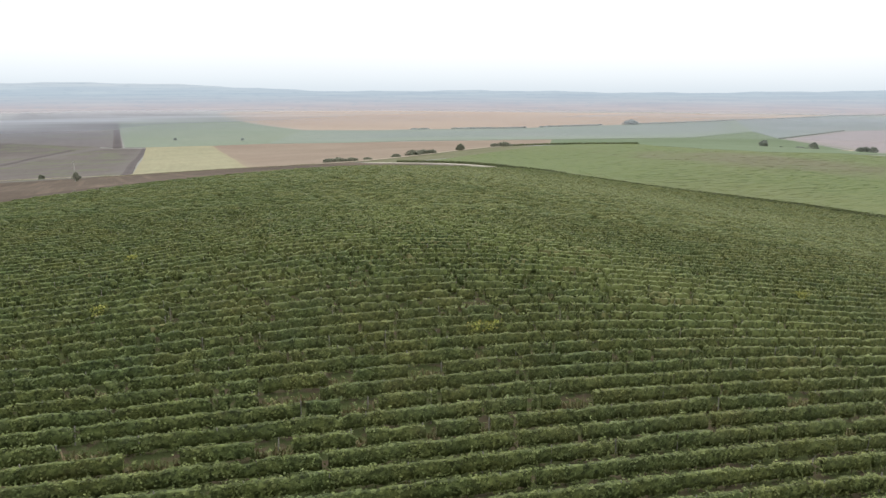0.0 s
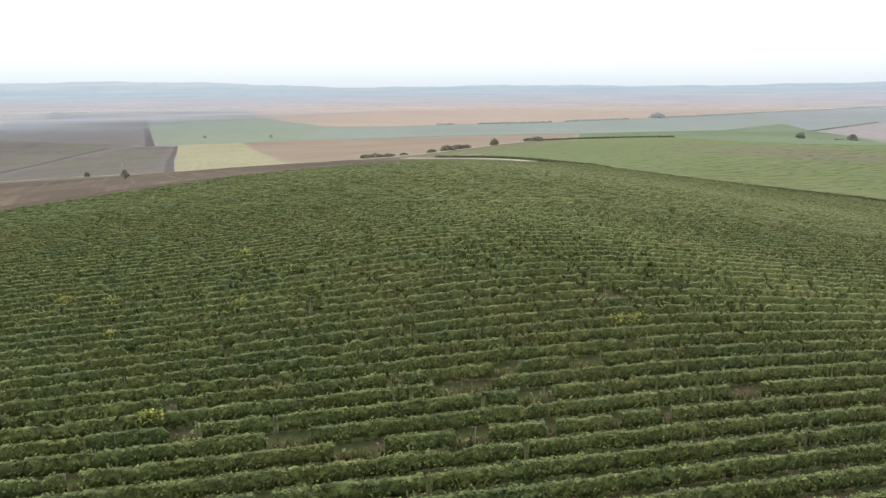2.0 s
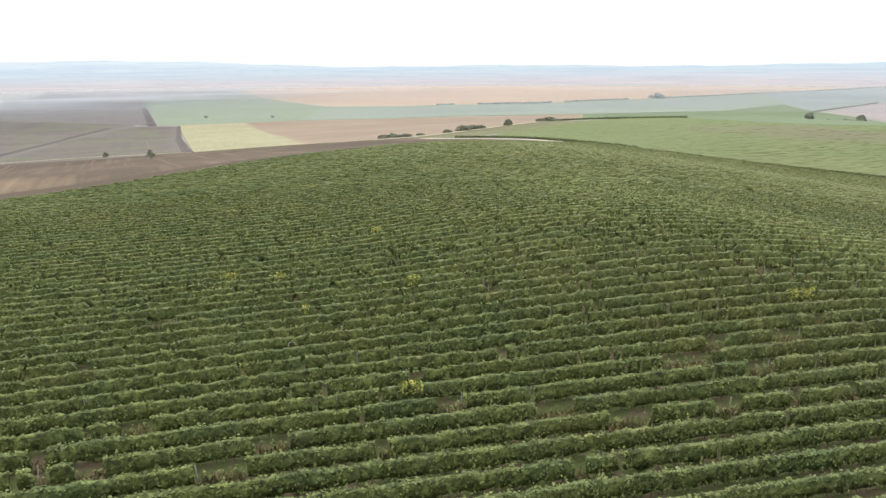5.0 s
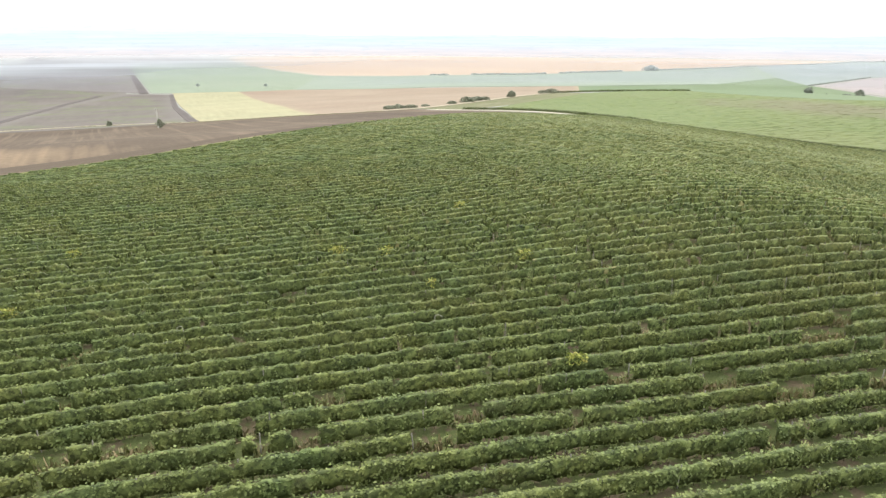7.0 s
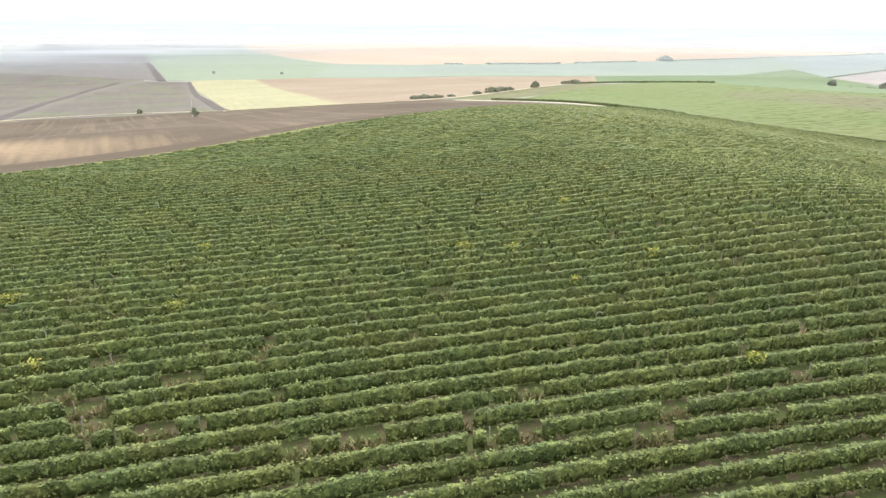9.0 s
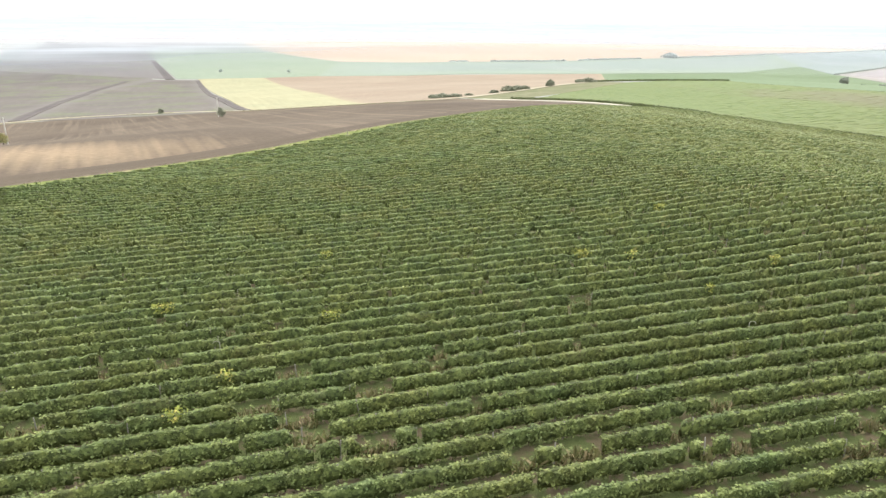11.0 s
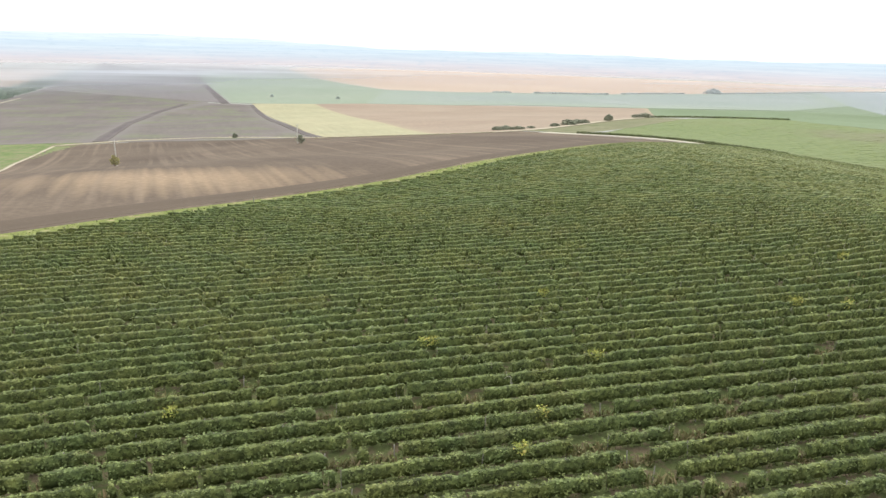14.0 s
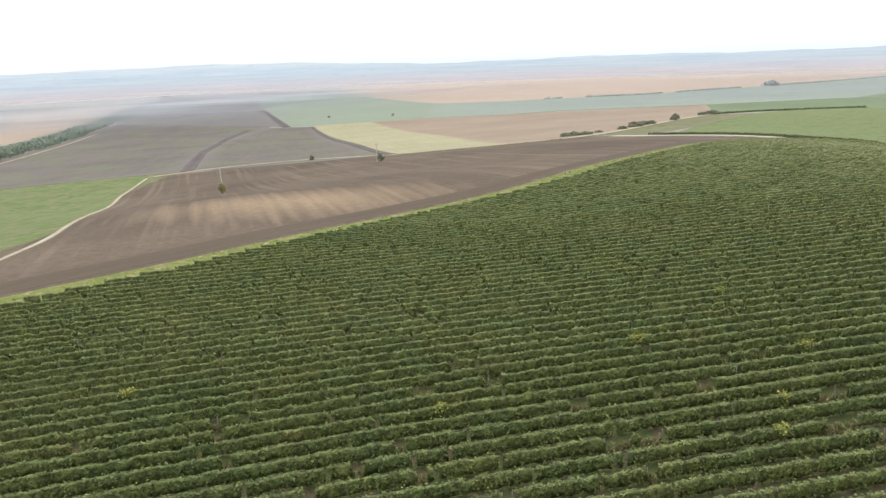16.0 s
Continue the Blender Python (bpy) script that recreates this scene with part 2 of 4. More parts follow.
def leafage_dense(name, dark, mid, light, odd, patch=0.02, cell=6.5, each=0.0):
    """The same leaves packed close: cells of leaf size, each with its own shade and tilt."""
    m, nt, bs = blank(name, 0.65, 0.2)
    geo = nt.nodes.new("ShaderNodeNewGeometry")
    vor = node(nt, "ShaderNodeTexVoronoi", Scale=cell)
    nt.links.new(geo.outputs["Position"], vor.inputs["Vector"])
    sep = nt.nodes.new("ShaderNodeSeparateColor")
    nt.links.new(vor.outputs["Color"], sep.inputs[0])
    ramp = nt.nodes.new("ShaderNodeValToRGB")
    e = ramp.color_ramp.elements
    e[0].position, e[0].color = 0.0, dark
    e[1].position, e[1].color = 1.0, light
    e.new(0.5).color = mid
    nt.links.new(sep.outputs[0], ramp.inputs["Fac"])
    dry = ranged(nt, noise_at(nt, geo.outputs["Position"], patch, 4), 0.5, 0.72, 0, 0.4)
    col = mixed(nt, dry, ramp.outputs["Color"], mixed(nt, 0.5, light, odd))
    turn = ranged(nt, noise_at(nt, geo.outputs["Position"], 0.16, 5, 0.7), 0.57, 0.70, 0, 0.36 if cell > 1 else 0.15)
    col = mixed(nt, turn, col, odd)
    col = mixed(nt, drier_slope(nt, geo.outputs["Position"]), col, mixed(nt, 0.25, tuple(1.03 * v for v in light[:3]) + (1,), odd))
    if cell < 1:
        col = mixed(nt, worn_crest(nt, geo.outputs["Position"]), col, srgb(126, 116, 88))
    lush = ranged(nt, noise_at(nt, geo.outputs["Position"], 0.14, 4, 0.65), 0.34, 0.66)
    even = 1.0 if cell > 1 else 0.3
    col = mixed(nt, 0.6 * even, col, mixed(nt, lush, (0.82, 0.94, 0.98, 1), (1.18, 1.06, 0.90, 1)), "MULTIPLY")
    spot = noise_at(nt, geo.outputs["Position"], 0.45, 3)
    col = mixed(nt, 0.5 * even, col, mixed(nt, ranged(nt, spot, 0.3, 0.7), (0.7, 0.7, 0.7, 1), (1.25, 1.25, 1.2, 1)), "MULTIPLY")
    if each or cell > 1:
        clump = noise_at(nt, geo.outputs["Position"], 1.7, 3, 0.6)
        col = mixed(nt, 0.9, col, mixed(nt, ranged(nt, clump, 0.36, 0.62), (0.60, 0.62, 0.64, 1), (1.22, 1.21, 1.16, 1)), "MULTIPLY")
    nt.links.new(col, bs.inputs["Base Color"])
    if each:
        own = ranged(nt, geo.outputs["Random Per Island"], 0.0, 1.0, 1.0 - each, 1.0 + each)
        tone = nt.nodes.new("ShaderNodeCombineColor")
        for socket in tone.inputs:
            nt.links.new(own, socket)
        col = mixed(nt, 1.0, col, tone.outputs[0], "MULTIPLY")
        nt.links.new(col, bs.inputs["Base Color"])
    bp = node(nt, "ShaderNodeBump", Strength=0.9, Distance=0.12)
    nt.links.new(sep.outputs[1], bp.inputs["Height"])
    nt.links.new(bp.outputs["Normal"], bs.inputs["Normal"])
    return m


def plain_stuff(name, c, rough=0.8, vary=0.25, scale=6.0, spec=0.3):
    m, nt, bs = blank(name, rough, spec)
    pos = nt.nodes.new("ShaderNodeNewGeometry").outputs["Position"]
    f = noise_at(nt, pos, scale, 4)
    nt.links.new(mixed(nt, ranged(nt, f, 0.3, 0.7), tuple(v * (1 - vary) for v in c[:3]) + (1,), tuple(min(1, v * (1 + vary)) for v in c[:3]) + (1,)), bs.inputs["Base Color"])
    return m


M_SOIL = earth("vineyard_soil", srgb(118, 104, 85), srgb(104, 98, 72), 0.25, 2.6, third=srgb(98, 106, 66), third_at=0.42, bump=0.5)
# Paled by distance haze, which is painted into the base colour.
M_PLAIN = earth("hazed_pasture", srgb(184, 181, 174), srgb(178, 177, 168), 0.004, 0.2)
M_BROWN = earth("tilled_soil", srgb(110, 97, 85), srgb(132, 117, 102), 0.012, 0.5, (57, 14.0), 0.06,
                cross=(118, 5.0, srgb(178, 157, 136)), spot=((-213, 194, 46, 27, 10), srgb(184, 160, 132)))
M_PLOUGH = earth("ploughed_dark", srgb(128, 120, 114), srgb(144, 135, 128), 0.006, 0.25, (118, 8.0), 0.08, third=srgb(136, 137, 114), third_at=0.50, cross=(110, 10.0, srgb(120, 112, 110)))
M_TURNED = earth("turned_soil", srgb(99, 87, 75), srgb(117, 103, 89), 0.03, 1.0, (57, 2.2), 0.24, cross=(118, 4.0, srgb(134, 118, 103)))
M_FURROW = earth("headland_furrow", srgb(110, 102, 100), srgb(122, 113, 111), 0.02, 0.3)
# Haze is in both colours here: paler than the near plough.
M_PLOUGH_FAR = earth("ploughed_hazed", srgb(140, 133, 131), srgb(152, 144, 142), 0.003, 0.1, (118, 14.0), 0.10, third=srgb(146, 145, 128), third_at=0.56)
M_FALLOW = earth("hazed_fallow", srgb(172, 166, 163), srgb(180, 173, 169), 0.003, 0.1)
M_WEDGE = earth("dry_wedge_grass", srgb(150, 145, 116), srgb(134, 136, 103), 0.03, 0.4, third=srgb(120, 126, 88), third_at=0.55)
M_YELLOW = earth("pale_stubble", srgb(199, 191, 155), srgb(187, 183, 149), 0.012, 0.3, (112, 5.0), 0.12)
M_TAN = earth("tan_stubble", srgb(176, 156, 137), srgb(186, 168, 148), 0.006, 0.3, (60, 6.0), 0.12)
# Far crops and ripe field: haze is mixed into their base colours.
M_GREEN = earth("hazed_young_crop", srgb(162, 174, 150), srgb(168, 177, 156), 0.004, 0.1, (120, 9.0), 0.06)
M_TEAL = earth("hazed_far_crop", srgb(164, 173, 164), srgb(171, 178, 170), 0.003, 0.1)
M_ORANGE = earth("hazed_ripe_field", srgb(218, 193, 170), srgb(212, 186, 164), 0.002, 0.1, (0, 12.0), 0.05)
M_PASTURE = earth("left_pasture", srgb(117, 138, 82), srgb(138, 152, 100), 0.05, 0.5, (105, 3.0), 0.12, third=srgb(150, 148, 112), third_at=0.48, bump=0.8)
# Pasture, fallow and slate field: greyed and paled for haze as well.
M_RIGHT = earth("hazed_right_pasture", srgb(134, 150, 116), srgb(144, 158, 126), 0.004, 0.2)
M_PINK = earth("hazed_right_fallow", srgb(192, 180, 178), srgb(186, 176, 176), 0.004, 0.1)
M_SLATE = earth("hazed_slate_crop", srgb(165, 174, 171), srgb(173, 179, 177), 0.003, 0.1)
M_SANDY = earth("sandy_grass", srgb(180, 172, 148), srgb(164, 162, 132), 0.02, 0.3)
M_CHALK = earth("chalky_lane", srgb(232, 224, 204), srgb(216, 206, 186), 0.06, 1.2)
M_TRACK = earth("dusty_track", srgb(216, 204, 182), srgb(198, 186, 162), 0.06, 1.2, third=srgb(172, 166, 128), third_at=0.58)
M_VERGE = earth("grass_verge", srgb(152, 158, 94), srgb(134, 148, 80), 0.12, 1.4, third=srgb(184, 174, 130), third_at=0.55, bump=0.6)
VINE_SHADES = (srgb(86, 96, 53), srgb(120, 132, 78), srgb(148, 159, 102), srgb(159, 148, 98))
M_VINE = leafage_dense("vine_leaves", srgb(106, 117, 68), srgb(134, 146, 88), srgb(158, 168, 110), srgb(165, 157, 106), 0.02, 2.2, 0.09)
M_VINE_DENSE = leafage_dense("vine_leaves_dense", *VINE_SHADES)
M_VINE_FAR = leafage_dense("vine_leaves_far", srgb(103, 120, 55), srgb(113, 128, 62), srgb(121, 134, 68), srgb(138, 130, 90), 0.008, 0.4)
# Darker copy of the leaves: shade inside the hedge, painted into the colour.
M_VINE_SHADED = leafage_dense("vine_leaves_shaded", srgb(79, 87, 53), srgb(114, 125, 75), srgb(141, 152, 95), srgb(132, 121, 84), 0.02, 3.6)
M_SHOOT = leafage("young_shoot_leaves", srgb(118, 132, 72), srgb(138, 151, 86), srgb(156, 167, 100), srgb(168, 160, 108), 0.1)
M_SOIL_GREEN = earth("grassed_vineyard_soil", srgb(129, 138, 85), srgb(121, 132, 79), 0.012, 0.3, third=srgb(150, 150, 110))
M_YVINE = leafage("yellow_vine_leaves", srgb(132, 146, 72), srgb(176, 182, 88), srgb(208, 207, 108), srgb(212, 196, 110), 0.3, 0.9)
M_WEED = leafage("dry_weeds", srgb(112, 116, 72), srgb(150, 139, 100), srgb(146, 148, 94), srgb(180, 160, 124), 0.1, 0.85)
# Paled towards the haze in the base colour.
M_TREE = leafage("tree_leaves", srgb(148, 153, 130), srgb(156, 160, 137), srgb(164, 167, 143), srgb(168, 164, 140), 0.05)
M_OLIVE = leafage("olive_tree_leaves", srgb(160, 155, 100), srgb(176, 169, 114), srgb(188, 180, 126), srgb(192, 180, 124), 0.2)
# Next three greens greyed and paled: distance haze painted into the leaf colours.
M_SHRUB = leafage("hazed_shrub_leaves", srgb(158, 164, 150), srgb(164, 170, 156), srgb(170, 176, 162), srgb(172, 172, 160), 0.05)
M_MIST = leafage("hazed_hedge_leaves", srgb(204, 211, 208), srgb(208, 214, 211), srgb(212, 218, 214), srgb(213, 216, 212), 0.02)
M_BELT = leafage("hazed_belt_leaves", srgb(140, 159, 136), srgb(151, 168, 145), srgb(164, 179, 156), srgb(168, 175, 150), 0.02)
M_HEDGE = leafage("bank_scrub", srgb(112, 122, 76), srgb(118, 128, 80), srgb(124, 133, 84), srgb(128, 130, 88), 0.05)
M_BARK = plain_stuff("bark", srgb(96, 84, 72), 0.9, 0.35, 9.0, 0.1)
M_POST = plain_stuff("weathered_post", srgb(164, 158, 147), 0.8, 0.25, 3.0, 0.2)
M_POLE = plain_stuff("concrete_pole", srgb(226, 220, 210), 0.85, 0.15, 2.0, 0.2)
M_WHITE = plain_stuff("white_paint", srgb(236, 236, 232), 0.5, 0.05, 1.0, 0.4)
M_DARK = plain_stuff("dark_glass", srgb(40, 44, 50), 0.2, 0.1, 1.0, 0.5)


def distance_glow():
    """Hazy far uplands, their haze painted into the emission: strips of fields low down, blue woods above."""
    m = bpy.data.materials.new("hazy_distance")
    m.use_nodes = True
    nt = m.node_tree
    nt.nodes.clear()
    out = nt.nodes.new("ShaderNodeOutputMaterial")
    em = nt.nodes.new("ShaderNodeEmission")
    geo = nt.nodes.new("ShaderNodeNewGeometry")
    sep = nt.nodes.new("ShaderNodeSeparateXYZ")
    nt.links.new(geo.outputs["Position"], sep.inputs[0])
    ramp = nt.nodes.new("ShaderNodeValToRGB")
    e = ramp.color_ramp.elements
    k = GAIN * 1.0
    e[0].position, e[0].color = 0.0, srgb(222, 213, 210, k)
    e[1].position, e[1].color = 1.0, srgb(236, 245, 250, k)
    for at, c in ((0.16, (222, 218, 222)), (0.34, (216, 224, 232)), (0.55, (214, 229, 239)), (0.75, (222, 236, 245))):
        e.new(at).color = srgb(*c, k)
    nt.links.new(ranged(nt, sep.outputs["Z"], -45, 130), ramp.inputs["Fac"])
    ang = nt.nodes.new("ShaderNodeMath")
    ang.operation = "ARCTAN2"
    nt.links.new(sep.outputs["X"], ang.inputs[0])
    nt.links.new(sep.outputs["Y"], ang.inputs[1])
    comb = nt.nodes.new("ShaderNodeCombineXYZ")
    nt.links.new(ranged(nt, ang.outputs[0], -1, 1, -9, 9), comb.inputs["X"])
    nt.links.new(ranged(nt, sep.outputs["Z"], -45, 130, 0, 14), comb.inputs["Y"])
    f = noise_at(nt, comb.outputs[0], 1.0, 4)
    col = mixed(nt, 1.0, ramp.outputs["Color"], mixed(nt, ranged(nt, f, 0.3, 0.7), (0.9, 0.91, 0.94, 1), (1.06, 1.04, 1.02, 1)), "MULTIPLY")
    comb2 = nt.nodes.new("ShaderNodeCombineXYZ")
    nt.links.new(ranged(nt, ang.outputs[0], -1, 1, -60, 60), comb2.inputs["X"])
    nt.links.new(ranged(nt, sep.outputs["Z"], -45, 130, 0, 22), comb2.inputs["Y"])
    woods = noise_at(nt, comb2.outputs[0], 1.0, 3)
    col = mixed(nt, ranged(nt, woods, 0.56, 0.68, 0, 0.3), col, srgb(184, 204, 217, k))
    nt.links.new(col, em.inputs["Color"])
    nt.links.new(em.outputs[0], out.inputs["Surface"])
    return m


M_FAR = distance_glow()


# ---------------------------------------------------------------- mesh makers
def quads(name, verts, faces, material, parent=None, label="", smooth_faces=False):
    """One mesh object out of an array of corners and an array of four-sided faces."""
    verts, faces = np.asarray(verts, np.float32), np.asarray(faces, np.int32)
    me = bpy.data.meshes.new(name)
    me.vertices.add(len(verts))
    me.vertices.foreach_set("co", verts.ravel())
    me.loops.add(faces.size)
    me.loops.foreach_set("vertex_index", faces.ravel())
    me.polygons.add(len(faces))
    me.polygons.foreach_set("loop_start", np.arange(0, faces.size, 4, dtype=np.int32))
    if smooth_faces:
        me.polygons.foreach_set("use_smooth", np.ones(len(faces), bool))
    me.materials.append(material)
    me.update(calc_edges=True)
    ob = new(name, me)
    if parent:
        ob.parent = parent
        ob.matrix_parent_inverse = Matrix.Translation(-parent.location)
    if label:
        ob["label"] = label
    return ob


def part(name, bm, material, parent=None, label=""):
    me = bpy.data.meshes.new(name)
    bm.to_mesh(me)
    bm.free()
    me.materials.append(material)
    ob = new(name, me)
    if parent:
        ob.parent = parent
    if label:
        ob["label"] = label
    return ob


def grid_faces(nu, nv):
    i = np.arange(nu * nv).reshape(nu, nv)
    return np.stack([i[:-1, :-1], i[1:, :-1], i[1:, 1:], i[:-1, 1:]], -1).reshape(-1, 4)


SOFT = {}


def ragged(material, rim):
    """The same soil with a soft margin: its colour passes into the rim's across the last metres. On far fields this
    paints in haze.
    """
    key = (material.name, rim)
    if key not in SOFT:
        m = material.copy()
        nt = m.node_tree
        base = nt.nodes["Principled BSDF"].inputs["Base Color"]
        inner = nt.nodes.new("ShaderNodeAttribute")
        inner.attribute_name = "inner"
        pos = nt.nodes.new("ShaderNodeNewGeometry").outputs["Position"]
        add = nt.nodes.new("ShaderNodeMath")
        add.operation = "ADD"
        nt.links.new(inner.outputs["Fac"], add.inputs[0])
        nt.links.new(ranged(nt, noise_at(nt, pos, 0.03, 3), 0.3, 0.7, -0.2, 0.2), add.inputs[1])
        nt.links.new(mixed(nt, ranged(nt, add.outputs[0], -0.1, 1.0, 0.85, 0.0), base.links[0].from_socket, srgb(*rim)), base)
        SOFT[key] = m
    return SOFT[key]


def patch(name, edge_a, edge_b, nu, nv, material, lift, label, category="field", rounded=False, margin=0.0, rim=(176, 174, 160)):
    """A sheet of land draped on the terrain between two edges, with a margin so many metres wide."""
    f = smooth if rounded else resample
    pa, pb = f(edge_a, nu), f(edge_b, nu)
    w = np.linspace(0, 1, nv)[None, :, None] * np.ones((nu, 1, 1))
    if margin:
        over = np.minimum(margin / np.maximum(np.hypot(*(pb - pa).T), 1.0), 0.45)[:, None]
        w = np.concatenate([0 * over, over / 2, over + (1 - 2 * over) * np.linspace(0, 1, nv)[None], 1 - over / 2, 1 + 0 * over], 1)[:, :, None]
        nv = w.shape[1]
    xy3 = pa[:, None] * (1 - w) + pb[:, None] * w
    xy = xy3.reshape(-1, 2)
    v = np.column_stack([xy, height(xy[:, 0], xy[:, 1]) + lift])
    fc = grid_faces(nu, nv)
    e1, e2 = xy[fc[0, 1]] - xy[fc[0, 0]], xy[fc[0, 3]] - xy[fc[0, 0]]
    if e1[0] * e2[1] - e1[1] * e2[0] < 0:
        fc = fc[:, ::-1]
    # a skirt down into the soil closes the rim
    ids = np.arange(nu * nv).reshape(nu, nv)
    loop = np.concatenate([ids[:-1, 0], ids[-1, :-1], ids[:0:-1, -1], ids[0, :0:-1]])
    rim_top = v[loop]
    n = len(loop)
    k = len(v) + np.arange(n)
    skirt = np.stack([k, np.roll(k, -1), np.roll(k, -1) + n, k + n], 1)
    v = np.concatenate([v, rim_top, rim_top - [0, 0, lift + 0.5]])
    ob = quads(name, v, np.concatenate([fc, skirt]), ragged(material, rim) if margin else material, smooth_faces=True)
    if margin:
        run = np.concatenate([[0], np.cumsum(np.hypot(*np.diff(xy3.mean(1), axis=0).T))])
        du = np.minimum(run, run[-1] - run)[:, None]
        dv = np.minimum(np.hypot(*np.moveaxis(xy3 - xy3[:, :1], 2, 0)), np.hypot(*np.moveaxis(xy3 - xy3[:, -1:], 2, 0)))
        att = ob.data.attributes.new("inner", "FLOAT", "POINT")
        att.data.foreach_set("value", np.concatenate([np.clip(np.minimum(du, dv) / margin, 0, 1).ravel(), np.zeros(2 * n)]).astype(np.float32))
    return tagged(ob, label, category, kind="structure")


def ribbon(name, line, width, step, material, lift, label, category="road", margin=0.0, rim=(130, 122, 117)):
    """A track of even width along a line on the terrain."""
    n = max(3, int(np.sum(np.hypot(*np.diff(np.array(line, float), axis=0).T)) / step))
    p = smooth(line, n)
    d = np.gradient(p, axis=0)
    d /= np.hypot(d[:, 0], d[:, 1])[:, None]
    side = np.column_stack([-d[:, 1], d[:, 0]])
    rng = np.random.RandomState(len(line) + n)
    wob = 1 + 0.12 * np.convolve(rng.randn(n), np.ones(3) / 3, "same")[:, None]
    left, right = p + side * width / 2 * wob, p - side * width / 2 * wob
    return patch(name, left, right, n, 4, material, lift, label, category, margin=margin, rim=rim)


# ---------------------------------------------------------------- ground
TRACK_LINE = [(-45, 561), (-10, 532), (9, 510), (38, 460), (70, 428), (100, 406), (130, 391), (157, 378), (185, 358), (208, 328), (245, 255), (310, 120), (350, -60)]
FIELD_EDGE = [(-360, -90), (-262, 52), (-231, 85), (-209, 104), (-197, 125), (-184, 149), (-164, 175), (-141, 197), (-125, 219), (-111, 242), (-92, 271), (-48, 344), (12, 432), (20, 448)]
VINEYARD = [(-343, -101), (-254, 46), (-224, 79), (-202, 100), (-190, 121), (-177, 145), (-159, 169), (-136, 191), (-120, 213), (-106, 236), (-86, 266), (-43, 338), (8, 414),
            (40, 440), (67, 422), (97, 399), (127, 384), (154, 370), (182, 350), (204, 320), (241, 250), (300, 120), (330, -100)]
VINEYARD = [(x - 1.1, y + 0.8) for x, y in VINEYARD[:8]] + [(x + 1.4, y - 1.2) for x, y in VINEYARD[8:12]] + VINEYARD[12:]     # the row ends stand close to the verge
VINEYARD_BEYOND = [(0, 552), (14, 515), (44, 465), (75, 434), (104, 412), (134, 397), (161, 384), (190, 364), (214, 332), (250, 260), (318, 120),
                   (430, 160), (520, 420), (450, 660), (370, 660), (300, 640), (250, 668), (212, 725), (205, 772), (150, 790), (104, 778), (52, 702), (5, 632), (-28, 560)]


def ground_sheet():
    near = np.arange(-420, 421, 7.0)
    grow = 7.0 * 1.085 ** np.arange(1, 60)
    far = 420 + np.cumsum(grow)
    far = far[far < 4150]
    ax = np.concatenate([-far[::-1], near, far])
    ay = ax + 180
    gx, gy = np.meshgrid(ax, ay, indexing="ij")
    v = np.column_stack([gx.ravel(), gy.ravel(), height(gx, gy).ravel()])
    ob = quads("ground", v, grid_faces(len(ax), len(ay)), M_SOIL, smooth_faces=True)
    me = ob.data
    me.materials.append(M_PLAIN)
    me.materials.append(M_SOIL_GREEN)
    mid = v[grid_faces(len(ax), len(ay))].mean(1)
    soil = inside(VINEYARD, mid[:, 0], mid[:, 1]) | inside(VINEYARD_BEYOND, mid[:, 0], mid[:, 1]) | (np.hypot(mid[:, 0] + 60, mid[:, 1]) < 260)
    near_bank = np.min([np.hypot(mid[:, 0] - x, mid[:, 1] - y) for x, y in resample(TRACK_LINE, 60)], 0) < 22
    soil |= near_bank
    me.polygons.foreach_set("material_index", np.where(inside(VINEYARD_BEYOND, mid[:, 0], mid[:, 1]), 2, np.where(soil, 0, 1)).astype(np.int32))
    tagged(ob, "rolling farmland ground of bare soil and pasture", "ground", kind="structure")


ground_sheet()


def far_uplands():
    ang = np.linspace(-math.pi, math.pi, 361)
    rad = np.linspace(4000, 4930, 22)
    aa, rr = np.meshgrid(ang, rad, indexing="ij")
    u = (rr - 4000) / 930
    v = np.clip((rr - 3300) / 1600, 0, 1)
    deg = np.degrees(aa)
    rise = 44 + 44 / (1 + np.exp((deg + 14) / 3.0)) + 7 * np.sin(deg * 0.21 + 1) + 3 * np.sin(deg * 0.83) + 2 * np.sin(deg * 2.1 + 2)
    z = -60 + 88 * v * v + u * u * (3 - 2 * u) * rise
    verts = np.column_stack([(rr * np.sin(aa) - 60).ravel(), (rr * np.cos(aa)).ravel(), z.ravel()])
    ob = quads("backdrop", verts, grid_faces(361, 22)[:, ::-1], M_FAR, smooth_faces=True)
    tagged(ob, "hazy blue uplands and woods on the horizon", "distant hills", kind="structure")


far_uplands()


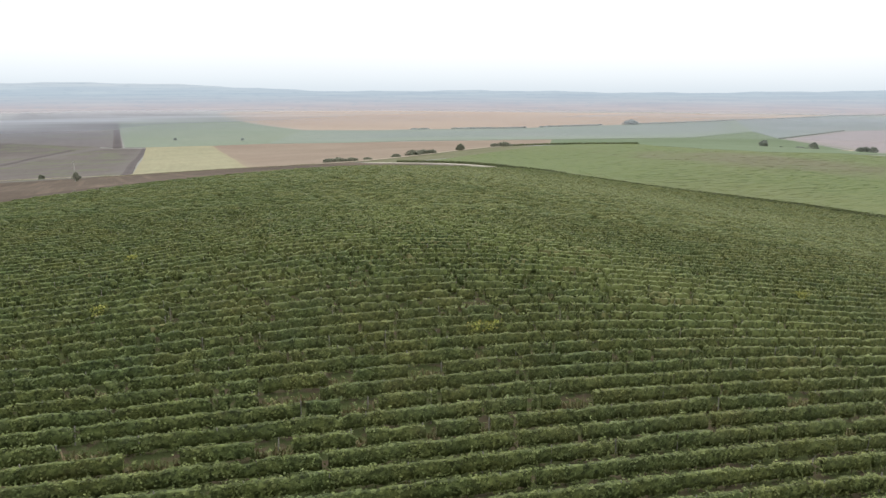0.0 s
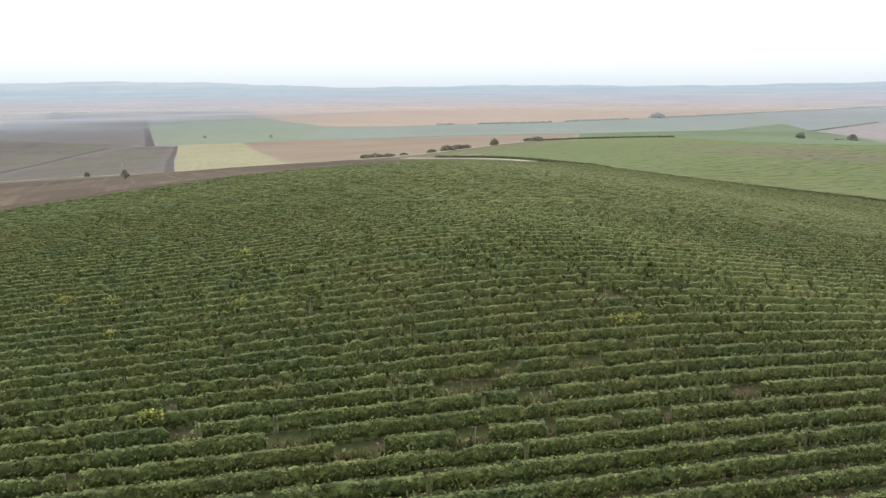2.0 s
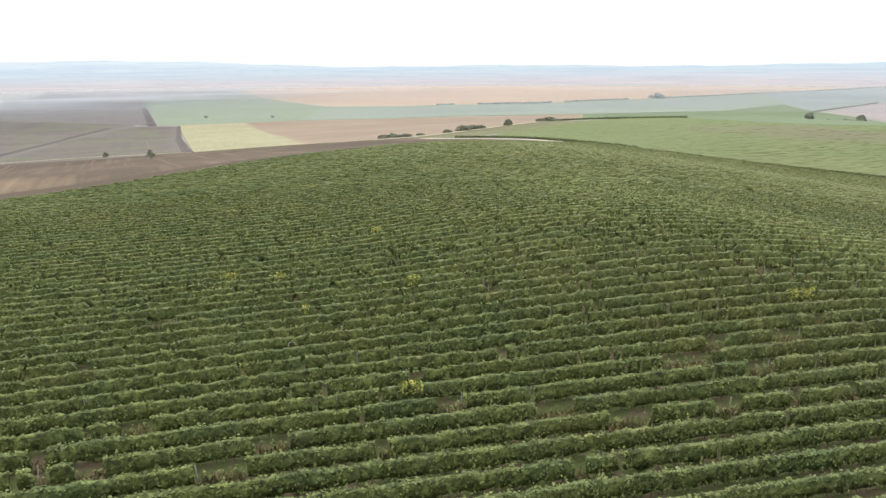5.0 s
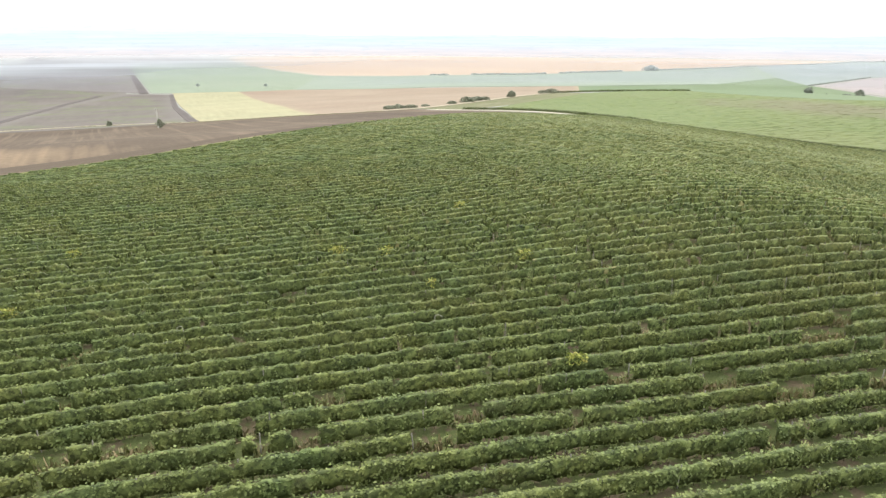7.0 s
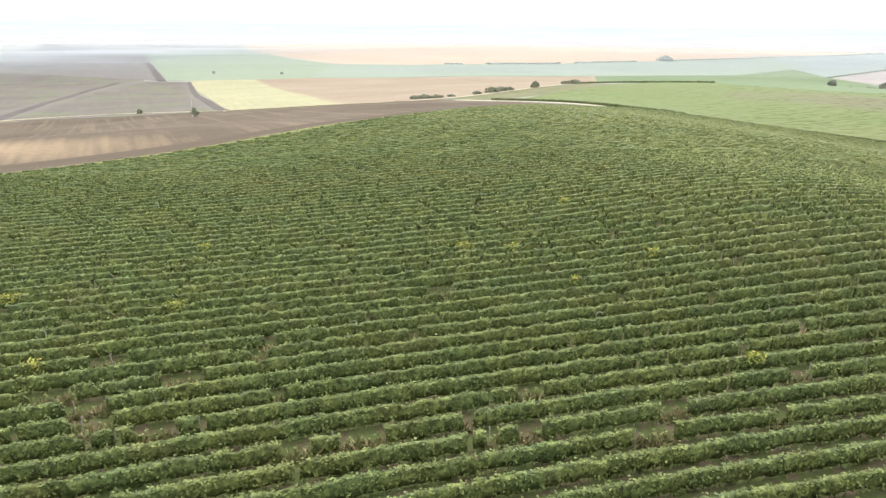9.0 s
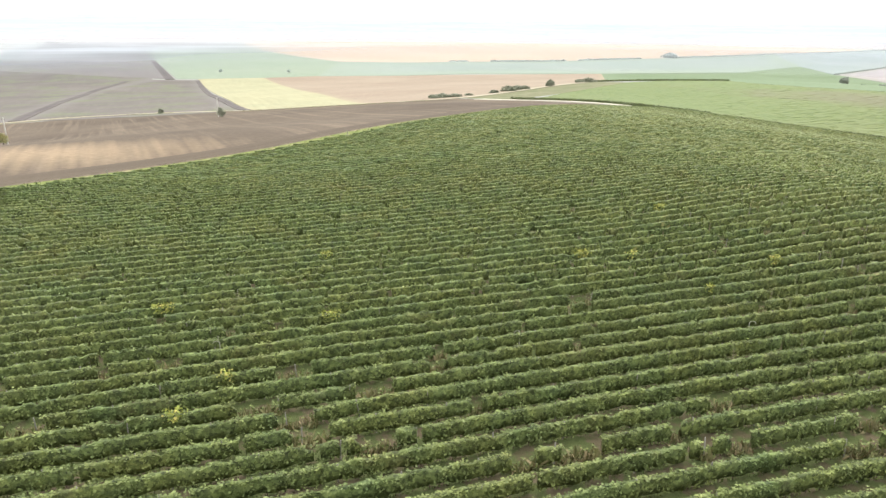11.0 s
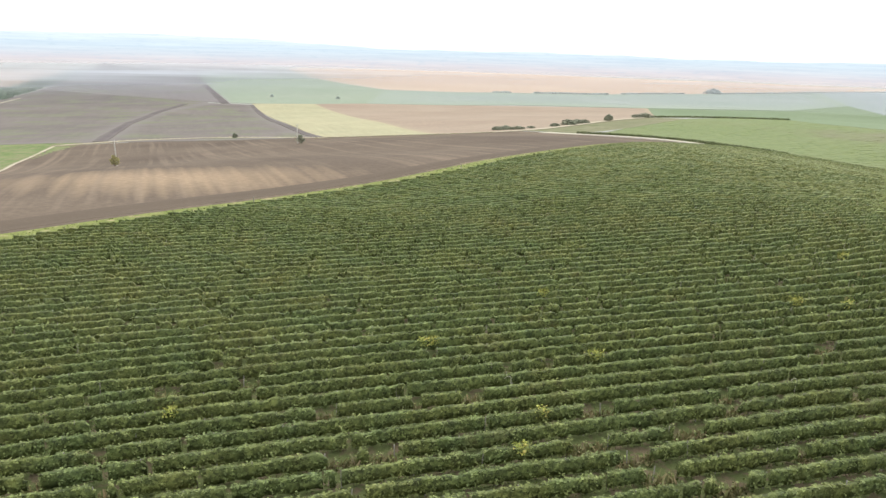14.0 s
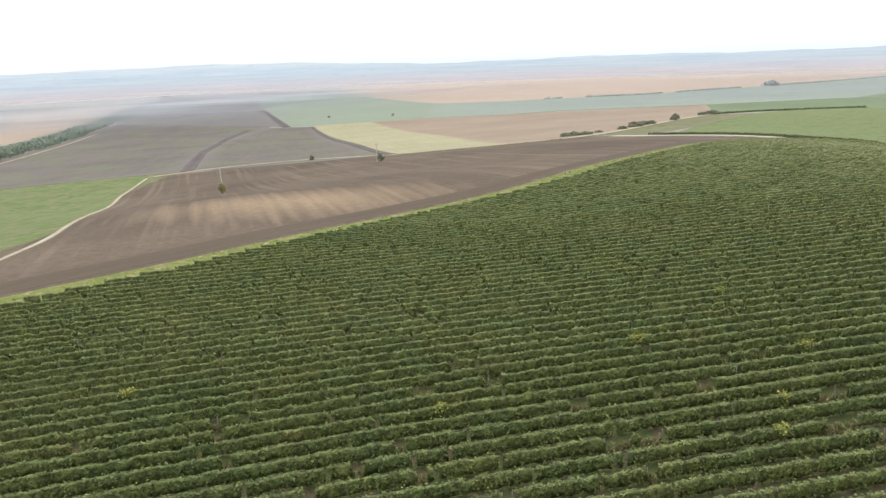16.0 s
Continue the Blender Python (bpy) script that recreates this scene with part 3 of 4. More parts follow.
def mist_material():
    """Thin mist that stands in for distance haze: mostly clear, a pale veil farther out, thickest in a bank over the
    long ploughed field.
    """
    m = bpy.data.materials.new("thin_mist")
    m.use_nodes = True
    nt = m.node_tree
    nt.nodes.clear()
    out = nt.nodes.new("ShaderNodeOutputMaterial")
    pos = nt.nodes.new("ShaderNodeNewGeometry").outputs["Position"]
    thick = nt.nodes.new("ShaderNodeAttribute")
    thick.attribute_name = "thickness"
    drift = ranged(nt, noise_at(nt, turned(nt, pos, 20, 900, 420), 1.0, 4, 0.5), 0.3, 0.7, 0.72, 1.28)
    both = nt.nodes.new("ShaderNodeMath")
    both.operation = "MULTIPLY"
    nt.links.new(thick.outputs["Fac"], both.inputs[0])
    nt.links.new(drift, both.inputs[1])
    clear, veil = nt.nodes.new("ShaderNodeBsdfTransparent"), nt.nodes.new("ShaderNodeAddShader")
    top = node(nt, "ShaderNodeBsdfDiffuse", Color=(0.325, 0.338, 0.362, 1))
    through_it = node(nt, "ShaderNodeBsdfTranslucent", Color=(0.325, 0.338, 0.362, 1))
    nt.links.new(top.outputs[0], veil.inputs[0])
    nt.links.new(through_it.outputs[0], veil.inputs[1])
    mix = nt.nodes.new("ShaderNodeMixShader")
    nt.links.new(both.outputs[0], mix.inputs[0])
    nt.links.new(clear.outputs[0], mix.inputs[1])
    nt.links.new(veil.outputs[0], mix.inputs[2])
    nt.links.new(mix.outputs[0], out.inputs["Surface"])
    return m


def mist_layer():
    """One added sheet of mist, for haze, that lies over the plain, above its trees, and thins out towards the vineyard
    hill.
    """
    ang = np.linspace(-math.pi, math.pi, 181)
    rad = np.linspace(900, 3960, 46)
    aa, rr = np.meshgrid(ang, rad, indexing="ij")
    x, y = rr * np.sin(aa) - 60, rr * np.cos(aa)
    verts = np.column_stack([x.ravel(), y.ravel(), (height(x, y) + 20).ravel()])
    ob = quads("mist", verts, grid_faces(181, 46)[:, ::-1], mist_material(), smooth_faces=True)
    # the sheet thickens with distance, in place of haze in the air
    far = np.clip((rr - 900) / 2400, 0, 1) ** 1.2 * np.clip((3960 - rr) / 300, 0, 1)
    bank = np.exp(-(((x + 1520) / 640) ** 2 + ((y - 2050) / np.where(y > 2050, 1900, 950)) ** 2)) * np.clip((rr - 950) / 800, 0, 1)
    att = ob.data.attributes.new("thickness", "FLOAT", "POINT")
    att.data.foreach_set("value", (0.33 * far + 0.52 * bank).ravel().astype(np.float32))
    tagged(ob, "thin pale sheet of haze and mist over the distant plain", "mist", kind="structure")


mist_layer()

BROWN_EDGE = [(-285, 20), (-231, 85), (-209, 104), (-184, 149), (-164, 175), (-125, 219), (-92, 271), (-48, 344), (12, 436), (20, 448)]
ROAD_EDGE = [(-295, 55), (-264, 140), (-298, 202), (-384, 348), (-431, 456), (-334, 540), (-248, 511), (-158, 521), (-88, 603), (-62, 560)]
patch("field", BROWN_EDGE, ROAD_EDGE, 90, 40, M_BROWN, 0.12, "freshly tilled brown field below the vineyard", rounded=True)
patch("field", [(-88, 602), (-40, 672), (4, 744), (67, 818)], [(-46, 566), (2, 634), (50, 704), (100, 778)], 40, 8, M_WEDGE, 0.14, "narrow dry grassy wedge beside the dirt road", margin=6, rim=(150, 150, 116))
patch("field", [(-295, 55), (-264, 140), (-298, 202), (-384, 348), (-426, 486)], [(-860, 40), (-800, 160), (-740, 280), (-700, 380), (-650, 470)], 50, 30, M_PASTURE, 0.12, "bright green pasture behind a pale path")
patch("verge", [(x - 1.6, y + 1.2) for x, y in FIELD_EDGE], [(x + 7.5, y - 5.5) for x, y in FIELD_EDGE], 120, 5, M_VERGE, 0.22, "grassy yellow-green verge along the vineyard edge", "verge", rounded=True)
patch("field", [(-417, 488), (-563, 794), (-663, 1063), (-700, 1345)], [(-250, 520), (-405, 870), (-505, 1100), (-595, 1325)], 50, 24, M_PLOUGH, 0.35, "dark ploughed field beyond the dirt road", margin=26, rim=(146, 139, 134))
patch("field", [(-640, 425), (-800, 600), (-905, 800), (-1050, 1190), (-1260, 1650)], [(-418, 487), (-563, 794), (-663, 1063), (-700, 1345), (-960, 1900)], 60, 24, M_PLOUGH, 0.3, "dark ploughed field with green weeds", margin=26, rim=(146, 139, 134))
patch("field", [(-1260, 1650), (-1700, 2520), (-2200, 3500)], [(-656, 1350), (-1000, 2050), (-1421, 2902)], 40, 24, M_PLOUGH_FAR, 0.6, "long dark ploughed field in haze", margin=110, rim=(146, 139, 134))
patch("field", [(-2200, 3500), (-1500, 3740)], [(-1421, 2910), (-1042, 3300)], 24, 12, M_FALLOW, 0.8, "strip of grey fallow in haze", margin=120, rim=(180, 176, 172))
patch("field", [(-248, 518), (-616, 1362)], [(-158, 528), (-360, 1080), (-503, 1422)], 50, 12, M_YELLOW, 0.45, "pale yellow stubble field", margin=6, rim=(190, 180, 146))
patch("field", [(-158, 527), (-331, 975), (-501, 1405), (-397, 1478), (-213, 1521)], [(-86, 606), (4, 746), (66, 822), (150, 1100), (239, 1663)], 60, 30, M_TAN, 0.4, "tan stubble field behind the ridge", margin=16, rim=(186, 172, 146))
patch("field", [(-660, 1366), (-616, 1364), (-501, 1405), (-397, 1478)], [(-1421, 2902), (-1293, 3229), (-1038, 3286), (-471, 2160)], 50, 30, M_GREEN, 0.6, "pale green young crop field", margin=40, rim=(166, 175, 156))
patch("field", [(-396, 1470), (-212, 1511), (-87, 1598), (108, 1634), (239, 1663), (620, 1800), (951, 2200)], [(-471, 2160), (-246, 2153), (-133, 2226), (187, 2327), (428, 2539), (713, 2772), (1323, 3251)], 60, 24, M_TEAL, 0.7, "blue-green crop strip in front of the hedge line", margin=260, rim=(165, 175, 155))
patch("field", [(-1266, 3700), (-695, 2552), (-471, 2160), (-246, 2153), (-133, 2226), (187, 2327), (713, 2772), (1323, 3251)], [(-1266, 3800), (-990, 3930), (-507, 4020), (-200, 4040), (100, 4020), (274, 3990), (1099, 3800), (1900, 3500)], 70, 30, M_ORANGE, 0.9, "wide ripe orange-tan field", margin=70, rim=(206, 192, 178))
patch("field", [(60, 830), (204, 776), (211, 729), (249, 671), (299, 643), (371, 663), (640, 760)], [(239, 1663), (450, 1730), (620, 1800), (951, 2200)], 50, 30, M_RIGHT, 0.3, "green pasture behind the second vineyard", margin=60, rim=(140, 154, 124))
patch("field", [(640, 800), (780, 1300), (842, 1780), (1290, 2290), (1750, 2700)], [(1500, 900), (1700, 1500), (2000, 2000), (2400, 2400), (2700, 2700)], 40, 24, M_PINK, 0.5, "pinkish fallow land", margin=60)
patch("field", [(-2320, 2480), (-1687, 1750), (-1250, 1200)], [(-1950, 2890), (-1530, 2060), (-1120, 1110)], 40, 10, M_ORANGE, 0.7, "pale ripe field behind the tree belt", margin=40)

patch("field", [(x - 4.0, y + 3.0) for x, y in FIELD_EDGE], [(x - 12.5, y + 9.6) for x, y in FIELD_EDGE], 120, 6, M_TURNED, 0.16, "dark freshly turned strip along the verge", rounded=True, margin=12, rim=(121, 108, 94))
ribbon("field", [(-254, 522), (-410, 870), (-602, 1323)], 8.0, 14, M_FURROW, 0.75, "dark ploughed headland strip", "field", margin=5)
ribbon("field", [(-665, 1345), (-1010, 2050), (-1432, 2902)], 16.0, 24, M_FURROW, 0.95, "dark ploughed headland strip", "field", margin=5)
ribbon("field", [(-419, 492), (-564, 794), (-664, 1063), (-727, 1297)], 11.0, 14, M_FURROW, 0.75, "dark ploughed headland strip", "field", margin=5)
ribbon("field", [(-1440, 2905), (-1293, 3232), (-1045, 3290)], 40.0, 40, M_FURROW, 1.2, "dark ploughed headland strip", "field", margin=5)
ribbon("road", [(-432, 456), (-395, 510), (-338, 541), (-293, 535), (-248, 513), (-203, 508), (-158, 523), (-88, 604), (4, 744), (67, 820), (90, 900)], 10.0, 7, M_TRACK, 0.55, "pale dusty farm road", margin=3.5, rim=(150, 140, 118))
ribbon("road", [(-284, 40), (-256, 100), (-264, 140), (-298, 202), (-384, 348), (-432, 456)], 1.8, 6, M_TRACK, 0.3, "narrow pale path beside the pasture")
ribbon("road", [(-860, 790), (-892, 864), (-950, 1000), (-1014, 1155), (-1090, 1330)], 6.0, 9, M_TRACK, 0.6, "pale lane beside the tree belt", margin=2.0)
ribbon("road", [(-72, 574), (-50, 548), (-30, 532), (-10, 514), (10, 488), (24, 462)], 13.0, 5, M_CHALK, 0.35, "chalky pale field lane on the crest")
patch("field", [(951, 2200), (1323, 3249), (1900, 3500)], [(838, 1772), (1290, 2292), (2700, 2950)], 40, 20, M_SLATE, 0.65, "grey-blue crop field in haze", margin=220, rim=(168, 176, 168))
patch("field", [(432, 938), (522, 1060), (696, 1300)], [(486, 928), (598, 1080), (781, 1350)], 24, 8, M_SANDY, 0.6, "dry sandy strip between two pale lanes", margin=8)
ribbon("road", [(430, 940), (520, 1060), (694, 1300)], 7.0, 14, M_TRACK, 0.7, "pale lane between shrubs")
ribbon("road", [(488, 930), (600, 1080), (783, 1350)], 7.0, 14, M_TRACK, 0.7, "pale lane between shrubs")


# ---------------------------------------------------------------- leaves
def unit(a):
    return a / np.maximum(np.linalg.norm(a, axis=1), 1e-6)[:, None]


def leaf_cards(rng, at, out, size, stir=0.75):
    """A small four-cornered leaf clump at each place, facing roughly the way out."""
    n = unit(out + stir * rng.randn(len(at), 3))
    t1 = unit(np.cross(n, rng.randn(len(at), 3)))
    t2 = np.cross(n, t1)
    s = (size * rng.uniform(0.65, 1.35, len(at)))[:, None] * 0.5
    k = rng.uniform(0.55, 1.0, (len(at), 1))
    v = np.stack([at - s * t1, at - s * k * t2 + 0.2 * s * n, at + s * t1, at + s * k * t2 + 0.2 * s * n], 1)
    return v.reshape(-1, 3)


def card_faces(n, start=0):
    return np.arange(start, start + 4 * n).reshape(-1, 4)


# ---------------------------------------------------------------- vineyard
ROW_ANGLE, ROW_STEP, ROW_START = radians(16.7), 2.725, 0.46
ALONG = np.array([math.cos(ROW_ANGLE), math.sin(ROW_ANGLE)])
ACROSS = np.array([-math.sin(ROW_ANGLE), math.cos(ROW_ANGLE)])
# the rows swing a little across the slope: distance along, shift across
ROW_BEND = np.array([(-300, -10.3), (-175, -4.30), (-126, -1.92), (-101, -0.69), (-82, 0.22), (-66, 0.86), (-45, 1.40), (-25, 1.35), (-5, 1.38), (15, 1.57), (32, 1.87), (48, 2.12),
                     (64, 2.49), (85, 2.99), (400, 10.5)])
# thin spots, where vines are missing: x, y, radius
BARE = [(-122.5, 37.3, 1.6), (-125.7, 44.4, 1.1), (-100.6, 40.8, 1.8), (-97.2, 40.2, 1.5), (-91.0, 44.3, 1.6), (-95.5, 37.7, 1.4), (-89.9, 36.8, 1.5), (-86.0, 49.6, 0.9), (-2.6, 65.0, 1.5), (-8.5, 57.1, 1.6), (-16.1, 55.8, 1.3), (-14.1, 48.9, 1.4), (-11.0, 61.7, 1.4), (12.0, 59.1, 1.8), (35.4, 64.2, 1.5), (2.9, 82.9, 1.6), (-13.7, 57.1, 1.5), (-37.5, 47.9, 1.3), (-61.8, 44.1, 1.2), (-62.1, 38.0, 1.0), (-53.0, 38.2, 1.6), (-49.9, 39.9, 1.3), (-74.2, 35.8, 1.7), (-79.2, 35.7, 0.9), (-28.5, 46.0, 1.6), (-22.9, 46.9, 1.8), (-142.8, 47.6, 1.2), (-112.0, 49.8, 1.2), (-98.9, 46.9, 1.6), (-69.7, 66.1, 1.3), (-119.1, 38.5, 1.4), (-135.3, 50.5, 1.0)]
# dry canes that arch out of a row: x, y, height, reach, turn
CANES = [(-77.6, 55.0, 1.95, 0.60, 190), (-53.3, 57.9, 1.85, 0.75, 10), (-107.7, 52.3, 1.75, 0.70, 190)]
# vines that have turned yellow: x, y, size
YELLOW = [(56.2, 105.5, 1.5), (4.6, 74.9, 1.1), (2.6, 74.2, 0.7), (-42.6, 77.4, 0.8), (-67.3, 82.0, 1.1), (-102.6, 80.8, 0.7), (-117.3, 61.6, 1.2), (-98.0, 59.7, 0.7), (-50.5, 103.2, 0.8),
          (-54.0, 68.4, 0.4), (-40.4, 49.1, 1.0), (-178.5, 44.8, 0.8), (-140.0, 42.0, 0.6), (-106.8, 38.9, 0.6), (-104.6, 44.6, 0.5), (-60.3, 80.6, 0.4)]


def detail(x, y):
    """How finely a stretch of row is built: 0 next to the flight line, 3 outside the slope that it overlooks."""
    d = y - np.interp(x, [-129, -60, 0], [-22, -6, 0])
    seen = (x > -142 - 0.95 * (y + 22)) & (x < 12 + 0.69 * y) & (d > 24)
    return np.where(~seen, 3, np.where(d < 78, 0, np.where(d < 165, 1, 2)))


DENS, SIZE = (150.0, 44.0, 2.5, 0.1), (0.215, 0.31, 0.40, 0.9)
STATION = (2, 2, 4, 24)         # length of a hedge section, in quarter metres


def wave(s, step, rng):
    """Uneven growth along a row: random values every so many metres, joined smoothly, -1 to 1."""
    at = np.arange(s[0] - step, s[-1] + 2 * step, step)
    return np.interp(s, at, rng.uniform(-1, 1, len(at)))


def row_shape(k, poly, rng):
    """Along one row, every quarter metre: place, ground, vigour and detail; None where no vines stand."""
    s = np.arange(-560, 620, 0.25)
    off = ROW_START + k * ROW_STEP + np.interp(s, ROW_BEND[:, 0], ROW_BEND[:, 1])
    x, y = ALONG[0] * s + ACROSS[0] * off, ALONG[1] * s + ACROSS[1] * off
    ok = inside(poly, x, y)
    if ok.sum() < 40:
        return None
    s, x, y = s[ok], x[ok], y[ok]
    plants = np.clip(0.99 + 0.045 * rng.randn(len(s) // 4 + 2), 0.7, 1.12)
    slow = np.interp(np.arange(len(plants)), np.arange(0, len(plants) + 9, 9), rng.rand(len(range(0, len(plants) + 9, 9))))
    weak = rng.rand(len(plants)) < 0.04 + 0.16 * (slow > 0.72)
    plants[weak] *= rng.uniform(0.62, 0.9, weak.sum())
    vig = np.repeat(plants, 4)[:len(s)]
    vig = np.convolve(np.pad(vig, 1, mode="edge"), (0.2, 0.6, 0.2), "valid")
    lod = detail(x, y)
    gone = np.repeat(rng.rand(len(plants)) / (0.006 + 0.06 * (slow > 0.88)), 4)[:len(s)]
    vig = vig * ~(gone < np.where(lod == 0, 1.0, np.where(lod == 1, 0.8, 0.6)))
    # the crown of the hill has many more gaps between the vines than the slope below it
    patchy = np.clip((x + 75) / 60, 0, 1) * np.clip((y - 40) / 30, 0, 1)
    notch = rng.rand(len(s)) < np.where(lod == 0, 0.016, 0.035) + 0.065 * patchy
    vig = vig * np.where(notch, np.where(rng.rand(len(s)) < 0.55, 0.0, 0.5), 1.0)
    for bx, by, br in BARE:
        bs = ALONG[0] * bx + ALONG[1] * by
        if abs(ACROSS[0] * bx + ACROSS[1] * by - np.interp(bs, ROW_BEND[:, 0], ROW_BEND[:, 1]) - ROW_START - k * ROW_STEP) < ROW_STEP / 2:
            vig = vig * np.where(np.abs(s - bs) < br, np.where(np.sin(7.0 * x) > 0.75, 0.3, 0.0), 1.0)
    return s, x, y, height(x, y), vig, lod


def hedge_core(s, x, y, z, vig, lod, lean, rng, tall=1.0, wide=1.0):
    """The inside of the row: an upright trimmed hedge with an uneven skin, broken where vines are missing."""
    vs, fs, start = [], [], 0
    ring = 8
    for lv in range(4):
        st = STATION[lv]
        i = np.arange(0, len(s), st)
        if len(i) < 2 or not (lod[i] == lv).any():
            continue
        n = len(i)
        v2 = np.clip(vig[i], 0.3, 1.2)
        if lv == 2:
            v2 = 0.97 + 0.8 * (np.where(vig[i] > 0.2, vig[i], 0.75) - 0.97)
        if lv == 3:
            v2 = np.full(n, 0.97)
        w = (0.16, 0.19, 0.27, 0.36)[lv] * (0.75 + 0.25 * v2) * (1 + (0.16, 0.14, 0.12, 0.06)[lv] * rng.randn(n))
        top = (0.86 + 0.74 * v2) * tall + (0.045, 0.03, 0.06, 0.05)[lv] * rng.randn(n)
        w = w * wide
        low = (0.16 if lv < 2 else 0.10) + 0.22 * rng.rand(n)
        foot = 0.75 if lv < 2 else 0.9
        o = np.stack([-foot * w, -1.0 * w, -1.0 * w, -0.72 * w, 0.72 * w, 1.0 * w, 1.0 * w, foot * w], 1)
        h = np.stack([low, 0.5 * top + 0.15, top - 0.10, top, top, top - 0.10, 0.5 * top + 0.15, low], 1)
        o = o + 0.05 * rng.randn(n, ring) + lean[i][:, None]
        h = h + 0.04 * rng.randn(n, ring)
        vs.append(np.stack([x[i][:, None] + ACROSS[0] * o, y[i][:, None] + ACROSS[1] * o, z[i][:, None] + h], -1).reshape(-1, 3))
        live = np.minimum.reduceat(vig, i) if lv < 2 else vig[i] if lv == 2 else np.ones(n)
        a = np.flatnonzero((lod[i[:-1]] == lv) & (live[:-1] > 0.2) & (np.diff(s[i]) < st * 0.25 + 0.1))
        j = np.arange(ring)
        base = start + a[:, None] * ring
        fs.append(np.stack([base + j, base + ring + j, base + ring + (j + 1) % ring, base + (j + 1) % ring], -1).reshape(-1, 4))
        if lv < 3 and len(a):
            for ends in (start + ring * np.setdiff1d(a, a + 1), start + ring * np.setdiff1d(a + 1, a)):
                fs.append(np.concatenate([ends[:, None] + q for q in ([0, 1, 6, 7], [1, 2, 5, 6], [2, 3, 4, 5])]))
        start += n * ring
    if not vs:
        return np.zeros((0, 3)), np.zeros((0, 4), int)
    v, f = np.concatenate(vs), np.concatenate(fs)
    used, inv = np.unique(f, return_inverse=True)
    return v[used], inv.reshape(-1, 4)


def row_leaves(s, x, y, z, vig, lod, lean, rng):
    """The leaf clumps over the core: thick on some shoots, thin on others, so that the shade-coloured core shows."""
    at, out, size = [], [], []
    thick = 0.62 + 0.38 * wave(s, 0.55, rng)
    bulge = 0.05 * wave(s, 0.8, rng) + 0.05 * wave(s, 1.9, rng)
    rise = 0.06 * wave(s, 0.5, rng) + 0.06 * wave(s, 1.6, rng)
    for lv in range(4):
        n = rng.poisson((lod == lv).sum() * 0.25 * DENS[lv]) if (lod == lv).any() else 0
        if not n:
            continue
        i = rng.choice(np.flatnonzero(lod == lv), n)
        i = i[rng.rand(n) < (np.clip(vig[i], 0.0, 1.0) * 0.9 + 0.06) * np.where(lv < 2, thick[i], 1.0)]
        n = len(i)
        top = 0.88 + 0.76 * vig[i] + rise[i] * (1.0 if lv == 0 else 0.5)
        kind = rng.rand(n)
        w = 0.27 + 0.01 * lv + bulge[i]
        side = np.where(kind < 0.42, -1.0, np.where(kind < 0.62, 1.0, 0.0))
        o = np.where(side != 0, side * (w - 0.10 + 0.10 * rng.rand(n)), rng.uniform(-1, 1, n) * w) + lean[i]
        h = np.where(side != 0, 0.14 + rng.uniform(0.0, 1.0, n) * (top - 0.14), top - 0.06 + 0.05 * rng.randn(n) + 0.28 * (kind > 0.955) * rng.rand(n))
        ds = rng.uniform(-0.13, 0.13, n)
        at.append(np.column_stack([x[i] + ALONG[0] * ds + ACROSS[0] * o, y[i] + ALONG[1] * ds + ACROSS[1] * o, z[i] + h]))
        out.append(np.column_stack([ACROSS[0] * side, ACROSS[1] * side, np.where(side != 0, -0.05, 1.5)]))
        size.append(np.full(n, SIZE[lv]))
    if not at:
        return np.zeros((0, 3))
    return leaf_cards(rng, np.concatenate(at), np.concatenate(out), np.concatenate(size), 0.4)


def long_shoots(s, x, y, z, vig, lod, rng):
    """Untrimmed pale shoots that stand or hang out of the row here and there."""
    ok = np.flatnonzero((lod < 2) & (vig > 0.4))
    if not len(ok):
        return np.zeros((0, 3))
    pick = rng.choice(ok, max(1, len(ok) // 60))
    i = np.repeat(pick, 14)
    m = len(i)
    u = np.tile(np.linspace(0, 1, 14), len(pick))
    reach = np.repeat(rng.uniform(0.25, 0.75, len(pick)), 14)
    tilt = np.repeat(rng.uniform(-0.8, 0.8, len(pick)), 14)
    side = np.repeat(rng.uniform(-0.45, 0.45, len(pick)), 14)
    along, across = tilt * u * reach + 0.07 * rng.randn(m), side * u + 0.05 * rng.randn(m)
    up = 0.80 + 0.74 * vig[i] + u * reach + 0.05 * rng.randn(m)
    at = np.column_stack([x[i] + ALONG[0] * along + ACROSS[0] * across, y[i] + ALONG[1] * along + ACROSS[1] * across, z[i] + up])
    return leaf_cards(rng, at, np.tile([0.0, -0.4, 1.0], (m, 1)), np.full(m, 0.17), 0.8)


def prism(points, width, tall, sides=4, taper=0.8):
    """Upright stakes at the points, as one array of corners and faces."""
    p = np.asarray(points, float)
    a = np.arange(sides) * 2 * math.pi / sides + 0.6
    ring = np.stack([np.cos(a), np.sin(a), np.zeros(sides)], 1) * width
    lo, hi = p[:, None] + ring, p[:, None] + ring * taper + np.array([0, 0, 1.0]) * np.broadcast_to(np.asarray(tall, float), (len(p),))[:, None, None]
    v = np.stack([lo, hi], 1).reshape(-1, 3)
    b = np.arange(len(p))[:, None] * 2 * sides
    j = np.arange(sides)
    f = np.stack([b + j, b + (j + 1) % sides, b + sides + (j + 1) % sides, b + sides + j], -1).reshape(-1, 4)
    cap = b + sides + np.arange(4) if sides == 4 else np.zeros((0, 4), int)
    return v, np.concatenate([f, cap])


